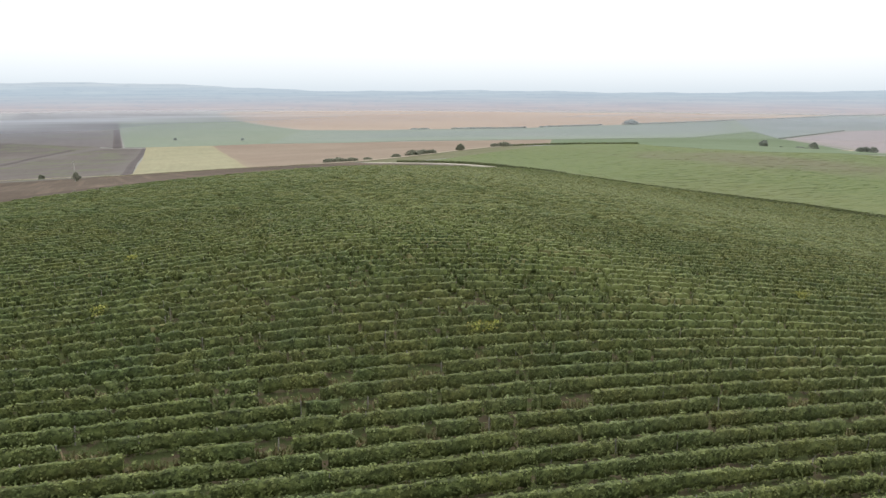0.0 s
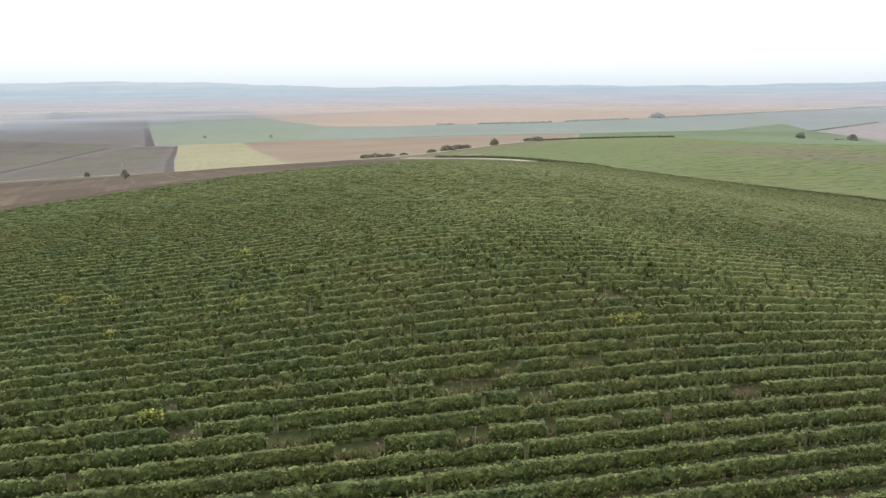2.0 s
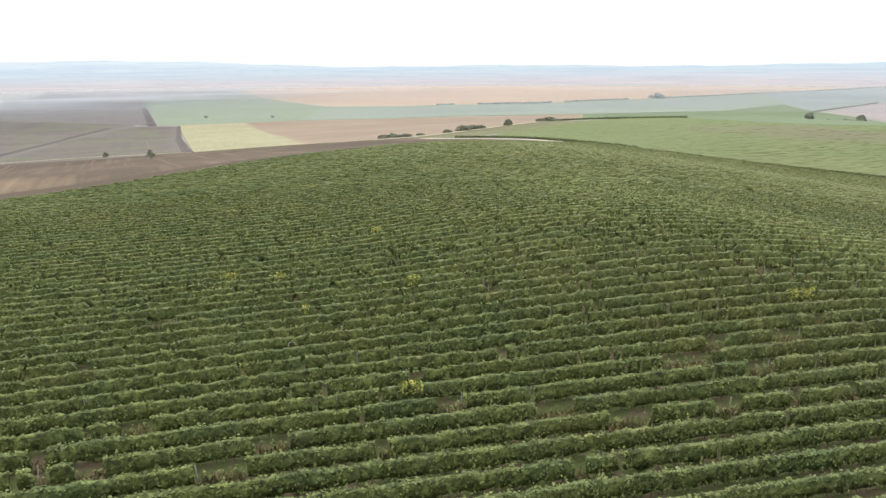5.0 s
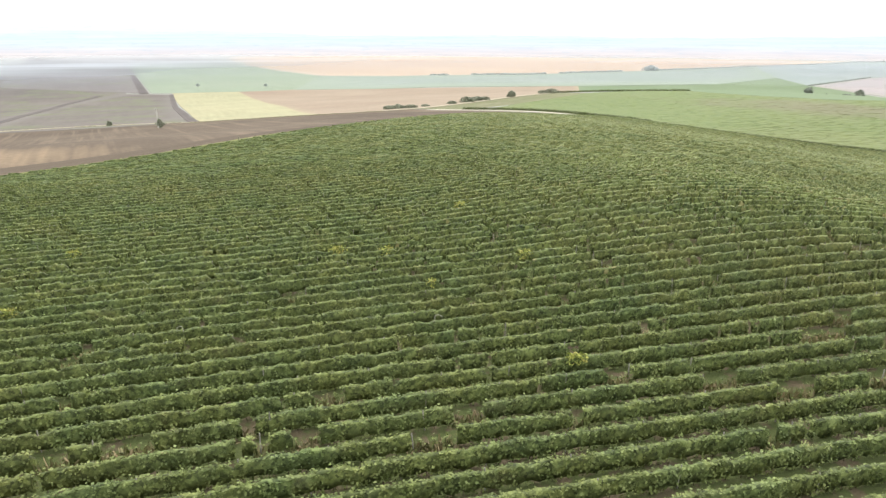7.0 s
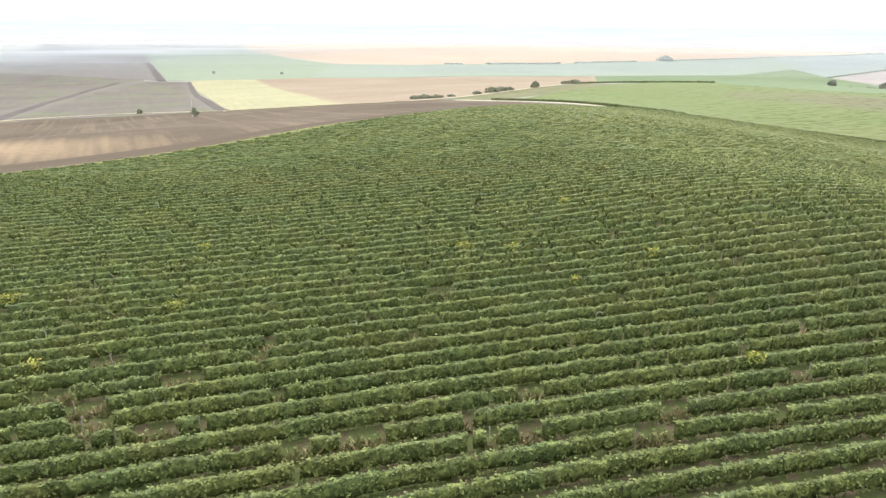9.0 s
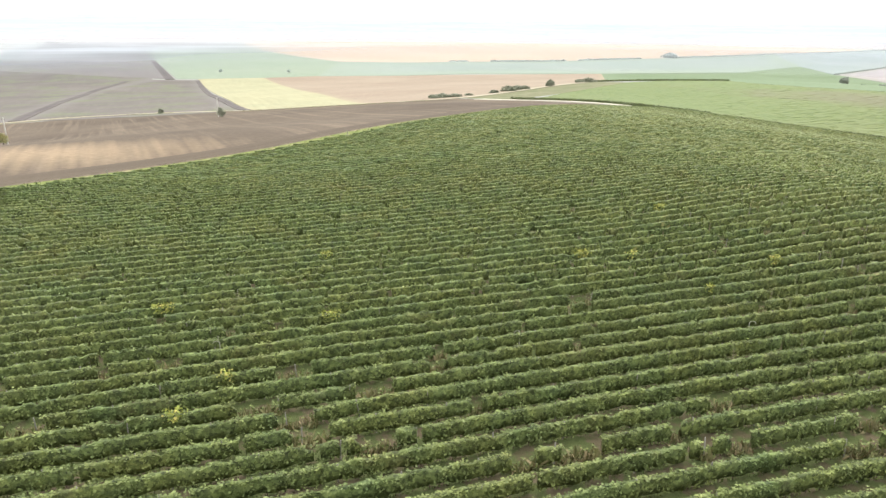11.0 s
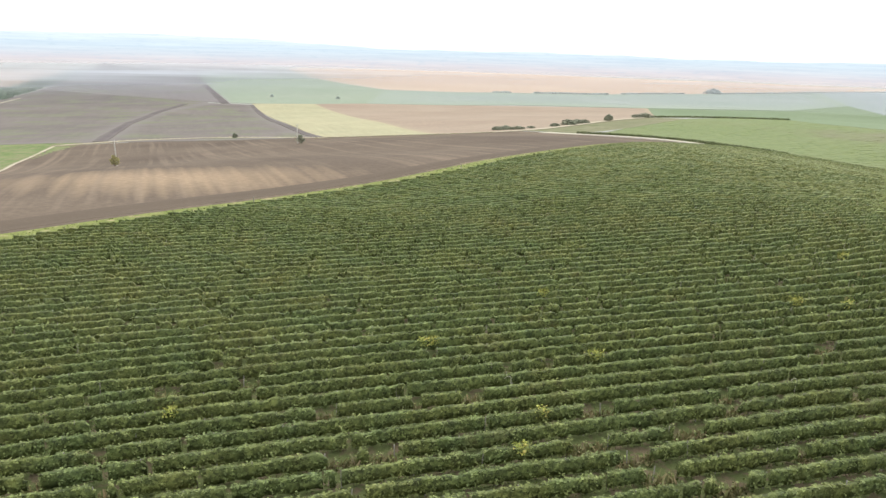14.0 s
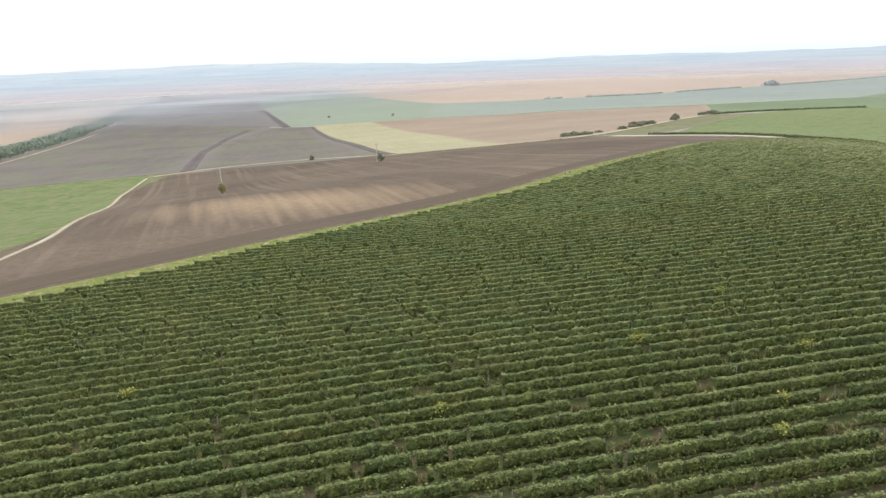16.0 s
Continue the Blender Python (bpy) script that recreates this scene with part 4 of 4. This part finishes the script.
def post_mesh():
    """A slim stake with a slightly split, bevelled top."""
    bm = bmesh.new()
    bmesh.ops.create_cone(bm, cap_ends=True, segments=5, radius1=0.06, radius2=0.05, depth=1.9, matrix=Matrix.Translation((0, 0, 0.85)))
    bmesh.ops.create_cone(bm, cap_ends=True, segments=5, radius1=0.05, radius2=0.02, depth=0.05, matrix=Matrix.Translation((0, 0, 1.82)))
    me = bpy.data.meshes.new("post")
    bm.to_mesh(me)
    bm.free()
    me.materials.append(M_POST)
    return me


POST = post_mesh()


def weeds(rng, x, y):
    """Upright tufts of dry blades."""
    n = len(x)
    foot = np.column_stack([x, y, height(x, y)])
    a = rng.rand(n) * 6.283
    side = np.column_stack([np.cos(a), np.sin(a), np.zeros(n)]) * rng.uniform(0.05, 0.16, n)[:, None]
    tip = np.column_stack([0.22 * rng.randn(n), 0.22 * rng.randn(n), 0.12 + 0.75 * rng.rand(n) ** 2])
    return np.stack([foot - side, foot + side, foot + tip + 0.5 * side, foot + tip - 0.5 * side], 1).reshape(-1, 3)


def turned_vine(rng, x, y, z, grown):
    """One vine with yellow leaves and straggling shoots, a little wider and taller than its row."""
    n = int(230 * grown)
    i = rng.randint(0, len(x), n)
    o = rng.uniform(-0.42, 0.42, n)
    h = rng.uniform(0.35, 1.0, n) ** 0.7 * 1.95 + 0.4 * (rng.rand(n) > 0.92) * rng.rand(n)
    ds = 0.35 * rng.randn(n)
    at = np.column_stack([x[i] + ACROSS[0] * o + ALONG[0] * ds, y[i] + ACROSS[1] * o + ALONG[1] * ds, z[i] + h])
    out = np.column_stack([ACROSS[0] * o * 2, ACROSS[1] * o * 2, np.full(n, 0.6)])
    return leaf_cards(rng, at, out, np.full(n, 0.25))


def young_growth(at):
    """How much of the foliage is pale and young at these places, 0 to 0.7."""
    a, d = np.array((-12.0, 152.0)), np.array((46.0, -56.0))
    q = at[:, :2] - a
    u = np.clip(q @ d / (d @ d), 0, 1)
    off = np.linalg.norm(q - u[:, None] * d, axis=1)
    return np.maximum(0.7 * np.exp(-(off / 17.0) ** 2), 0.35 * np.exp(-(np.hypot(at[:, 0] + 22, at[:, 1] - 112) / 24.0) ** 2))


def vine_row(k):
    rng = np.random.RandomState(1000 + k)
    shape = row_shape(k, VINEYARD, rng)
    if shape is None:
        return
    s, x, y, z, vig, lod = shape
    mid = len(s) // 2
    row = new("vine_row")
    row.location = (x[mid], y[mid], z[mid])
    close = lod.min() == 0
    tagged(row, "long trellised row of green grapevines" + (" with bare gaps and grey posts" if close else " on the slope"), "vine row", "vine rows of the hill vineyard")
    lean = 0.07 * wave(s, 2.7, rng)
    core, cf = hedge_core(s, x, y, z, vig, lod, lean, rng)
    cards = row_leaves(s, x, y, z, vig, lod, lean, rng)
    ob = quads("foliage", np.concatenate([core, cards]), np.concatenate([cf, card_faces(len(cards) // 4, len(core))]), M_VINE_DENSE, row)
    ob.data.materials.append(M_VINE)
    ob.data.materials.append(M_VINE_SHADED)
    mid_core = core[cf[:, 0]]
    # the core's shade is in its colour; farther upslope fewer faces carry it
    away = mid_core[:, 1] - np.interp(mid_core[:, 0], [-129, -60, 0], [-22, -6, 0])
    core_tone = np.where(rng.rand(len(away)) < np.clip((190 - away) / 110, 0.14, 1.0), 2, 0)
    # paler young growth on the shoulder of the hill
    ob.data.materials.append(M_SHOOT)
    leaf = np.where(rng.rand(len(cards) // 4) < young_growth(cards[::4]), 3, 1)
    core_tone = np.where(rng.rand(len(core_tone)) < young_growth(mid_core), 3, core_tone)
    ob.data.polygons.foreach_set("material_index", np.concatenate([core_tone, leaf]).astype(np.int32))
    cards = long_shoots(s, x, y, z, vig, lod, rng)
    if len(cards):
        tagged(quads("shoot", cards, card_faces(len(cards) // 4), M_SHOOT, row, "pale untrimmed shoots above the row"), kind="stuff")
    # stems of the nearest stretch
    i = np.flatnonzero(lod == 0)[2::5]
    i = i[vig[i] > 0.2]
    if len(i):
        v, f = prism(np.column_stack([x[i], y[i], z[i] - 0.1]), 0.035, 0.75, 4, 0.7)
        tagged(quads("stem", v, f, M_BARK, row, "dark woody vine stems"), kind="stuff")
    # trellis posts, every six metres
    i = np.arange(len(s))[int(rng.randint(24))::24]
    far = i[(lod[i] == 1)]
    for j in i[lod[i] == 0]:
        ob = new("post", POST)
        ob.parent = row
        lean = Euler((0.05 * rng.randn(), 0.05 * rng.randn(), 6.28 * rng.rand()))
        ob.matrix_basis = Matrix.LocRotScale((x[j] - x[mid], y[j] - y[mid], z[j] - z[mid] - 0.05), lean, (1, 1, rng.uniform(0.86, 1.04)))
    if len(far):
        v, f = prism(np.column_stack([x[far], y[far], z[far] - 0.05]), 0.04, 1.78 + 0.08 * rng.randn(len(far)))
        tagged(quads("post", v, f, M_POST, row, "grey trellis posts"), kind="stuff")
    # dry weeds where vines are missing or weak
    thin = np.flatnonzero((lod < 2) & (np.convolve(vig, np.ones(5) / 5, "same") < 0.5))
    if len(thin):
        i = rng.choice(thin, min(1800, len(thin) * 12))
        v = weeds(rng, x[i] + rng.uniform(-0.5, 0.5, len(i)), y[i] + rng.uniform(-0.5, 0.5, len(i)))
        tagged(quads("weed", v, card_faces(len(v) // 4), M_WEED, row, "dry straw-coloured weeds"), kind="stuff")
    # vines that have turned
    off = ROW_START + k * ROW_STEP
    for n, (yx, yy, grown) in enumerate(YELLOW):
        swing = np.interp(ALONG[0] * yx + ALONG[1] * yy, ROW_BEND[:, 0], ROW_BEND[:, 1])
        if abs(ACROSS[0] * yx + ACROSS[1] * yy - swing - off) < ROW_STEP / 2:
            i = np.flatnonzero(np.abs(s - (ALONG[0] * yx + ALONG[1] * yy)) < 0.75 * grown)
            if len(i):
                c = turned_vine(np.random.RandomState(n), x[i], y[i], z[i], grown)
                quads("vine", c, card_faces(len(c) // 4), M_YVINE, row, "yellowed grapevine")


for k in range(-44, 185):
    vine_row(k)


def vineyard_beyond():
    """The second vineyard, past the scrubby bank: too far off to count its rows."""
    vs, fs, start = [], [], 0
    for k in range(0, 330):
        rng = np.random.RandomState(9000 + k)
        shape = row_shape(k, VINEYARD_BEYOND, rng)
        if shape is None:
            continue
        s, x, y, z, vig, lod = shape
        core, cf = hedge_core(s, x, y, z, vig, np.full(len(s), 3), 0.0 * s, rng, 0.30, 4.4)
        vs.append(core)
        fs.append(cf + start)
        start += len(core)
    tagged(quads("vineyard", np.concatenate(vs), np.concatenate(fs), M_VINE_FAR), "light green vineyard on the far rise", "vineyard", kind="stuff")


vineyard_beyond()


# ---------------------------------------------------------------- bank, hedges, trees
def scrub(name, line, width, tall, spread, across, leaves, size, material, label, category="hedge", gaps=0.0, seed=5):
    """A strip of bushes along a line: many round crowns of leaf clumps, side by side and across."""
    rng = np.random.RandomState(seed)
    length = float(np.sum(np.hypot(*np.diff(np.array(line, float), axis=0).T)))
    n = int(length / spread)
    p = resample(line, n)
    d = unit(np.gradient(p, axis=0))
    open_at = np.interp(np.arange(n), np.arange(0, n + 7, 7), rng.rand(len(range(0, n + 7, 7)))) < gaps
    p, d = np.repeat(p[~open_at], across, 0), np.repeat(d[~open_at], across, 0)
    m = len(p)
    o, u = rng.uniform(-0.5, 0.5, m) * (width - spread), rng.uniform(-0.6, 0.6, m) * spread
    x, y = p[:, 0] + d[:, 0] * u - d[:, 1] * o, p[:, 1] + d[:, 1] * u + d[:, 0] * o
    r = spread * rng.uniform(0.65, 1.15, m)
    h = tall * rng.uniform(0.65, 1.1, m)
    q = unit(rng.randn(m * leaves, 3))
    q[:, 2] = np.abs(q[:, 2])
    k = np.repeat(np.arange(m), leaves)
    at = np.column_stack([x[k] + q[:, 0] * r[k], y[k] + q[:, 1] * r[k], height(x, y)[k] + q[:, 2] * h[k]])
    c = leaf_cards(rng, at, q * 1.6, np.full(len(at), size))
    ob = quads(name, c, card_faces(len(c) // 4), material)
    return tagged(ob, label, category, kind="stuff")


scrub("bank", TRACK_LINE[:5], 6.5, 2.0, 1.2, 5, 20, 0.6, M_HEDGE, "dark scrubby bank between the two vineyards", "bank", seed=3)
scrub("bank", TRACK_LINE[4:11], 4.2, 1.2, 0.9, 4, 14, 0.55, M_HEDGE, "dark scrubby bank between the two vineyards", "bank", seed=4)
scrub("hedge", [(62, 825), (110, 815), (160, 792), (208, 776)], 4.0, 2.2, 1.8, 3, 16, 1.1, M_HEDGE, "dark hedge along the crest", seed=8)
M_DRY = leafage("dry_grass", srgb(168, 158, 124), srgb(186, 174, 142), srgb(172, 168, 122), srgb(200, 188, 156), 0.1)
M_GRASS = leafage("verge_grass", srgb(134, 146, 86), srgb(150, 158, 98), srgb(164, 168, 112), srgb(188, 178, 134), 0.1)
scrub("grass", [(x + 1.5, y - 1.1) for x, y in FIELD_EDGE[1:12]], 7.5, 0.32, 1.0, 5, 7, 0.36, M_GRASS, "tufted yellow-green grass on the verge", "grass", seed=21)
scrub("grass", [(-432, 456), (-395, 510), (-338, 541), (-293, 535), (-248, 513), (-203, 508), (-158, 523), (-110, 576)], 11.0, 0.7, 1.3, 3, 6, 0.75, M_DRY, "dry tufted grass along the farm road", "grass", gaps=0.25, seed=27)
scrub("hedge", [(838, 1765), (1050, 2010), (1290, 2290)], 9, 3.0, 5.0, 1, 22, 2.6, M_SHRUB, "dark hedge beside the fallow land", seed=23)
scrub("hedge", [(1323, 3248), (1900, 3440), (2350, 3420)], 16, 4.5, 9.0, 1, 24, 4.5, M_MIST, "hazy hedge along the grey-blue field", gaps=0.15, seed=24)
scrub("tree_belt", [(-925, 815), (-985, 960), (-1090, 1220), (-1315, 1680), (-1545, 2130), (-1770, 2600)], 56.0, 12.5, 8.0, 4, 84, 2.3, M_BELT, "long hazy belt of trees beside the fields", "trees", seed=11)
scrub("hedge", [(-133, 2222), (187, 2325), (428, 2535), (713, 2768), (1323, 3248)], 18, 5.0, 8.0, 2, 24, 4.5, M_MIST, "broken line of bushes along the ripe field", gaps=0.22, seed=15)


def crown_mesh(rng, wide, tall, base, clumps, leaves, size, material):
    """An uneven crown: leaf clumps round a few dozen boughs, with gaps between them."""
    at, out = [], []
    for _ in range(clumps):
        a, h = rng.rand() * 6.283, rng.rand()
        r = math.sqrt(rng.rand()) * wide / 2 * math.sqrt(max(0.15, 1 - (2 * h - 0.85) ** 2))
        c = np.array([r * math.cos(a), r * math.sin(a), base + h * (tall - base)])
        b = wide * rng.uniform(0.10, 0.19)
        q = unit(rng.randn(leaves, 3))
        at.append(c + q * b * rng.uniform(0.6, 1.05, (leaves, 1)) * [1, 1, 0.8])
        out.append(q + [0, 0, 0.4])
    c = leaf_cards(rng, np.concatenate(at), np.concatenate(out), np.full(clumps * leaves, size))
    return c


def tree(xy, wide, tall, label, material=None, seed=1, bare_below=0.25, size=None, name="tree", category="tree"):
    rng = np.random.RandomState(seed)
    x, y = xy
    ob = new(name)
    ob.location = (x, y, float(height(x, y)))
    tagged(ob, label, category)
    bm = bmesh.new()
    bmesh.ops.create_cone(bm, cap_ends=True, segments=8, radius1=tall * 0.035, radius2=tall * 0.018, depth=tall * 0.6, matrix=Matrix.Translation((0, 0, tall * 0.28)))
    trunk = part("trunk", bm, M_BARK, ob, "dark bark trunk")
    for i in range(6):
        a = i * 1.05 + rng.rand()
        m = pose(0, 0, tall * (0.25 + 0.05 * i), 0, 35 + 20 * rng.rand(), math.degrees(a)) @ Matrix.Translation((0, 0, tall * 0.16))
        bm = bmesh.new()
        bmesh.ops.create_cone(bm, cap_ends=True, segments=5, radius1=tall * 0.014, radius2=tall * 0.005, depth=tall * 0.36, matrix=m)
        part("limb", bm, M_BARK, trunk)
    c = crown_mesh(rng, wide, tall, tall * bare_below, 46, 34, size or wide * 0.085, material or M_TREE)
    crown = quads("crown", c, card_faces(len(c) // 4), material or M_TREE)
    crown.parent = ob
    return ob


tree((-278.7, 272.0), 4.0, 5.0, "small olive-coloured tree in the tilled field beside a pole", M_OLIVE, seed=2, bare_below=0.22)
tree((-241.0, 430.0), 5.0, 5.6, "dark round tree beside the dirt road and a pole", seed=3, bare_below=0.12)
tree((-327.0, 533.0), 5.6, 3.8, "low dark tree at the roadside", seed=4, bare_below=0.1)
tree((8.0, 750.0), 10.5, 6.4, "broad dark tree alone on the ridge", seed=5, bare_below=0.03)
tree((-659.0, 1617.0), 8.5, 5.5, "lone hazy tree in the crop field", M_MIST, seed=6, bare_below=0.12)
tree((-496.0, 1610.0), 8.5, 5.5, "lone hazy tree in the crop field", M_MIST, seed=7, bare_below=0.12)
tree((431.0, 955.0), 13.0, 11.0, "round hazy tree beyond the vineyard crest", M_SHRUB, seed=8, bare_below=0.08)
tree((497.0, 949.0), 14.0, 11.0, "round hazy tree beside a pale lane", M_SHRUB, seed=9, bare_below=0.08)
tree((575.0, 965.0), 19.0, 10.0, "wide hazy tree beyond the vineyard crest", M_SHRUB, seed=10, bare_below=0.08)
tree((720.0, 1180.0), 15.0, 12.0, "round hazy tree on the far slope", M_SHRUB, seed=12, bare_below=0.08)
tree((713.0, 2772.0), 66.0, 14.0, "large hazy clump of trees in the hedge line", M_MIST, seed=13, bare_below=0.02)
for i, (x, y, w, h) in enumerate([(-112, 610, 9, 4.2), (-103, 618, 12, 4.6), (-92, 622, 9, 3.8), (-56, 668, 8, 4.0), (-40, 690, 13, 6.5), (-30, 706, 11, 6.0), (-22, 712, 9, 5.0),
                                  (62, 815, 14, 6.0), (50, 812, 10, 4.5), (470, 930, 16, 4.0), (452, 945, 12, 3.5), (-80, 640, 6, 3.0)]):
    tree((x, y), w * 1.2, h * 0.6, "low grey-green roadside shrub", M_TREE if x < 300 else M_SHRUB, seed=30 + i, bare_below=0.03, name="shrub", category="shrub")


def utility_pole(x, y, tall):
    ob = new("utility_pole")
    ob.location = (x, y, float(height(x, y)))
    tagged(ob, "slim pale concrete utility pole with a crossarm", "pole", "poles along the road")
    bm = bmesh.new()
    bmesh.ops.create_cone(bm, cap_ends=True, segments=10, radius1=0.32, radius2=0.2, depth=tall, matrix=Matrix.Translation((0, 0, tall / 2 - 0.2)))
    part("pole", bm, M_POLE, ob)
    bm = bmesh.new()
    bmesh.ops.create_cube(bm, size=1, matrix=Matrix.Translation((0, 0, tall - 0.9)) @ Matrix.Diagonal((1.8, 0.12, 0.12, 1)))
    arm = part("crossarm", bm, M_BARK, ob, "dark crossarm")
    for dx in (-0.8, 0.0, 0.8):
        bm = bmesh.new()
        bmesh.ops.create_cone(bm, cap_ends=True, segments=8, radius1=0.07, radius2=0.04, depth=0.25, matrix=Matrix.Translation((dx, 0, tall - 0.72)))
        part("insulator", bm, M_WHITE, arm, "white insulator")


utility_pole(-283.0, 281.0, 12.0)
utility_pole(-245.0, 436.0, 13.0)


def dry_cane(x, y, tall, reach, turn):
    """A bare pale cane that rises out of the row, arches over and hangs."""
    ob = new("vine_cane")
    ob.location = (x, y, float(height(x, y)))
    tagged(ob, "bare pale vine cane arched over a gap in the row", "vine cane")
    line = [(0, 0, -0.1), (0.02, 0, 0.6 * tall), (0.0, 0.02, 0.9 * tall), (0.15 * reach, 0.02, tall), (0.5 * reach, 0, 1.03 * tall), (0.85 * reach, -0.02, 0.97 * tall), (reach, -0.03, 0.86 * tall)]
    bm = bmesh.new()
    rings = []
    for i, p in enumerate(line):
        p, q = Vector(line[max(0, i - 1)]), Vector(line[min(len(line) - 1, i + 1)])
        d = (q - p).normalized()
        u = d.cross(Vector((0, 1, 0))).normalized()
        v = d.cross(u)
        r = 0.045 - 0.004 * i
        rings.append([bm.verts.new(Vector(line[i]) + r * (math.cos(k) * u + math.sin(k) * v)) for k in (0, 1.05, 2.09, 3.14, 4.19, 5.24)])
    for a, b in zip(rings, rings[1:]):
        for k in range(6):
            bm.faces.new((a[k], a[(k + 1) % 6], b[(k + 1) % 6], b[k]))
    bm.faces.new(rings[-1])
    cane = part("cane", bm, M_CANE, ob)
    cane.matrix_basis = Matrix.Rotation(radians(turn), 4, "Z")


M_CANE = plain_stuff("dry_cane", srgb(196, 192, 172), 0.8, 0.2, 5.0, 0.2)
for x, y, tall, reach, turn in CANES:
    dry_cane(x, y, tall, reach, turn)


def boundary_stake(x, y):
    ob = new("stake")
    ob.location = (x, y, float(height(x, y)))
    tagged(ob, "pale stake on the grassy verge", "stake")
    bm = bmesh.new()
    bmesh.ops.create_cone(bm, cap_ends=True, segments=8, radius1=0.14, radius2=0.11, depth=1.9, matrix=Matrix.Translation((0, 0, 0.85)))
    part("post", bm, M_POST, ob)


boundary_stake(-122.5, 216.5)
boundary_stake(-174, 158)


def field_hut(x, y):
    ob = new("hut")
    ob.location = (x, y, float(height(x, y)) + 0.3)
    tagged(ob, "small white field hut with a grey pitched roof", "hut")
    bm = bmesh.new()
    bmesh.ops.create_cube(bm, size=1, matrix=Matrix.Translation((0, 0, 1.9)) @ Matrix.Diagonal((6.0, 4.0, 4.6, 1)))
    part("wall", bm, M_WHITE, ob, "whitewashed walls")
    bm = bmesh.new()
    low, top = [bm.verts.new((sx * 3.3, sy * 2.4, 4.1)) for sx, sy in ((-1, -1), (1, -1), (1, 1), (-1, 1))], [bm.verts.new((sx * 3.3, 0, 5.8)) for sx in (-1, 1)]
    for f in ((low[0], low[1], top[1], top[0]), (low[2], low[3], top[0], top[1]), (low[1], low[2], top[1]), (low[3], low[0], top[0]), (low[3], low[2], low[1], low[0])):
        bm.faces.new(f)
    part("roof", bm, M_POLE, ob, "pale grey pitched roof")
    bm = bmesh.new()
    bmesh.ops.create_cube(bm, size=1, matrix=Matrix.Translation((0.8, -2.02, 1.0)) @ Matrix.Diagonal((1.0, 0.06, 2.0, 1)))
    part("door", bm, M_DARK, ob, "dark door")


field_hut(488.5, 1164.0)
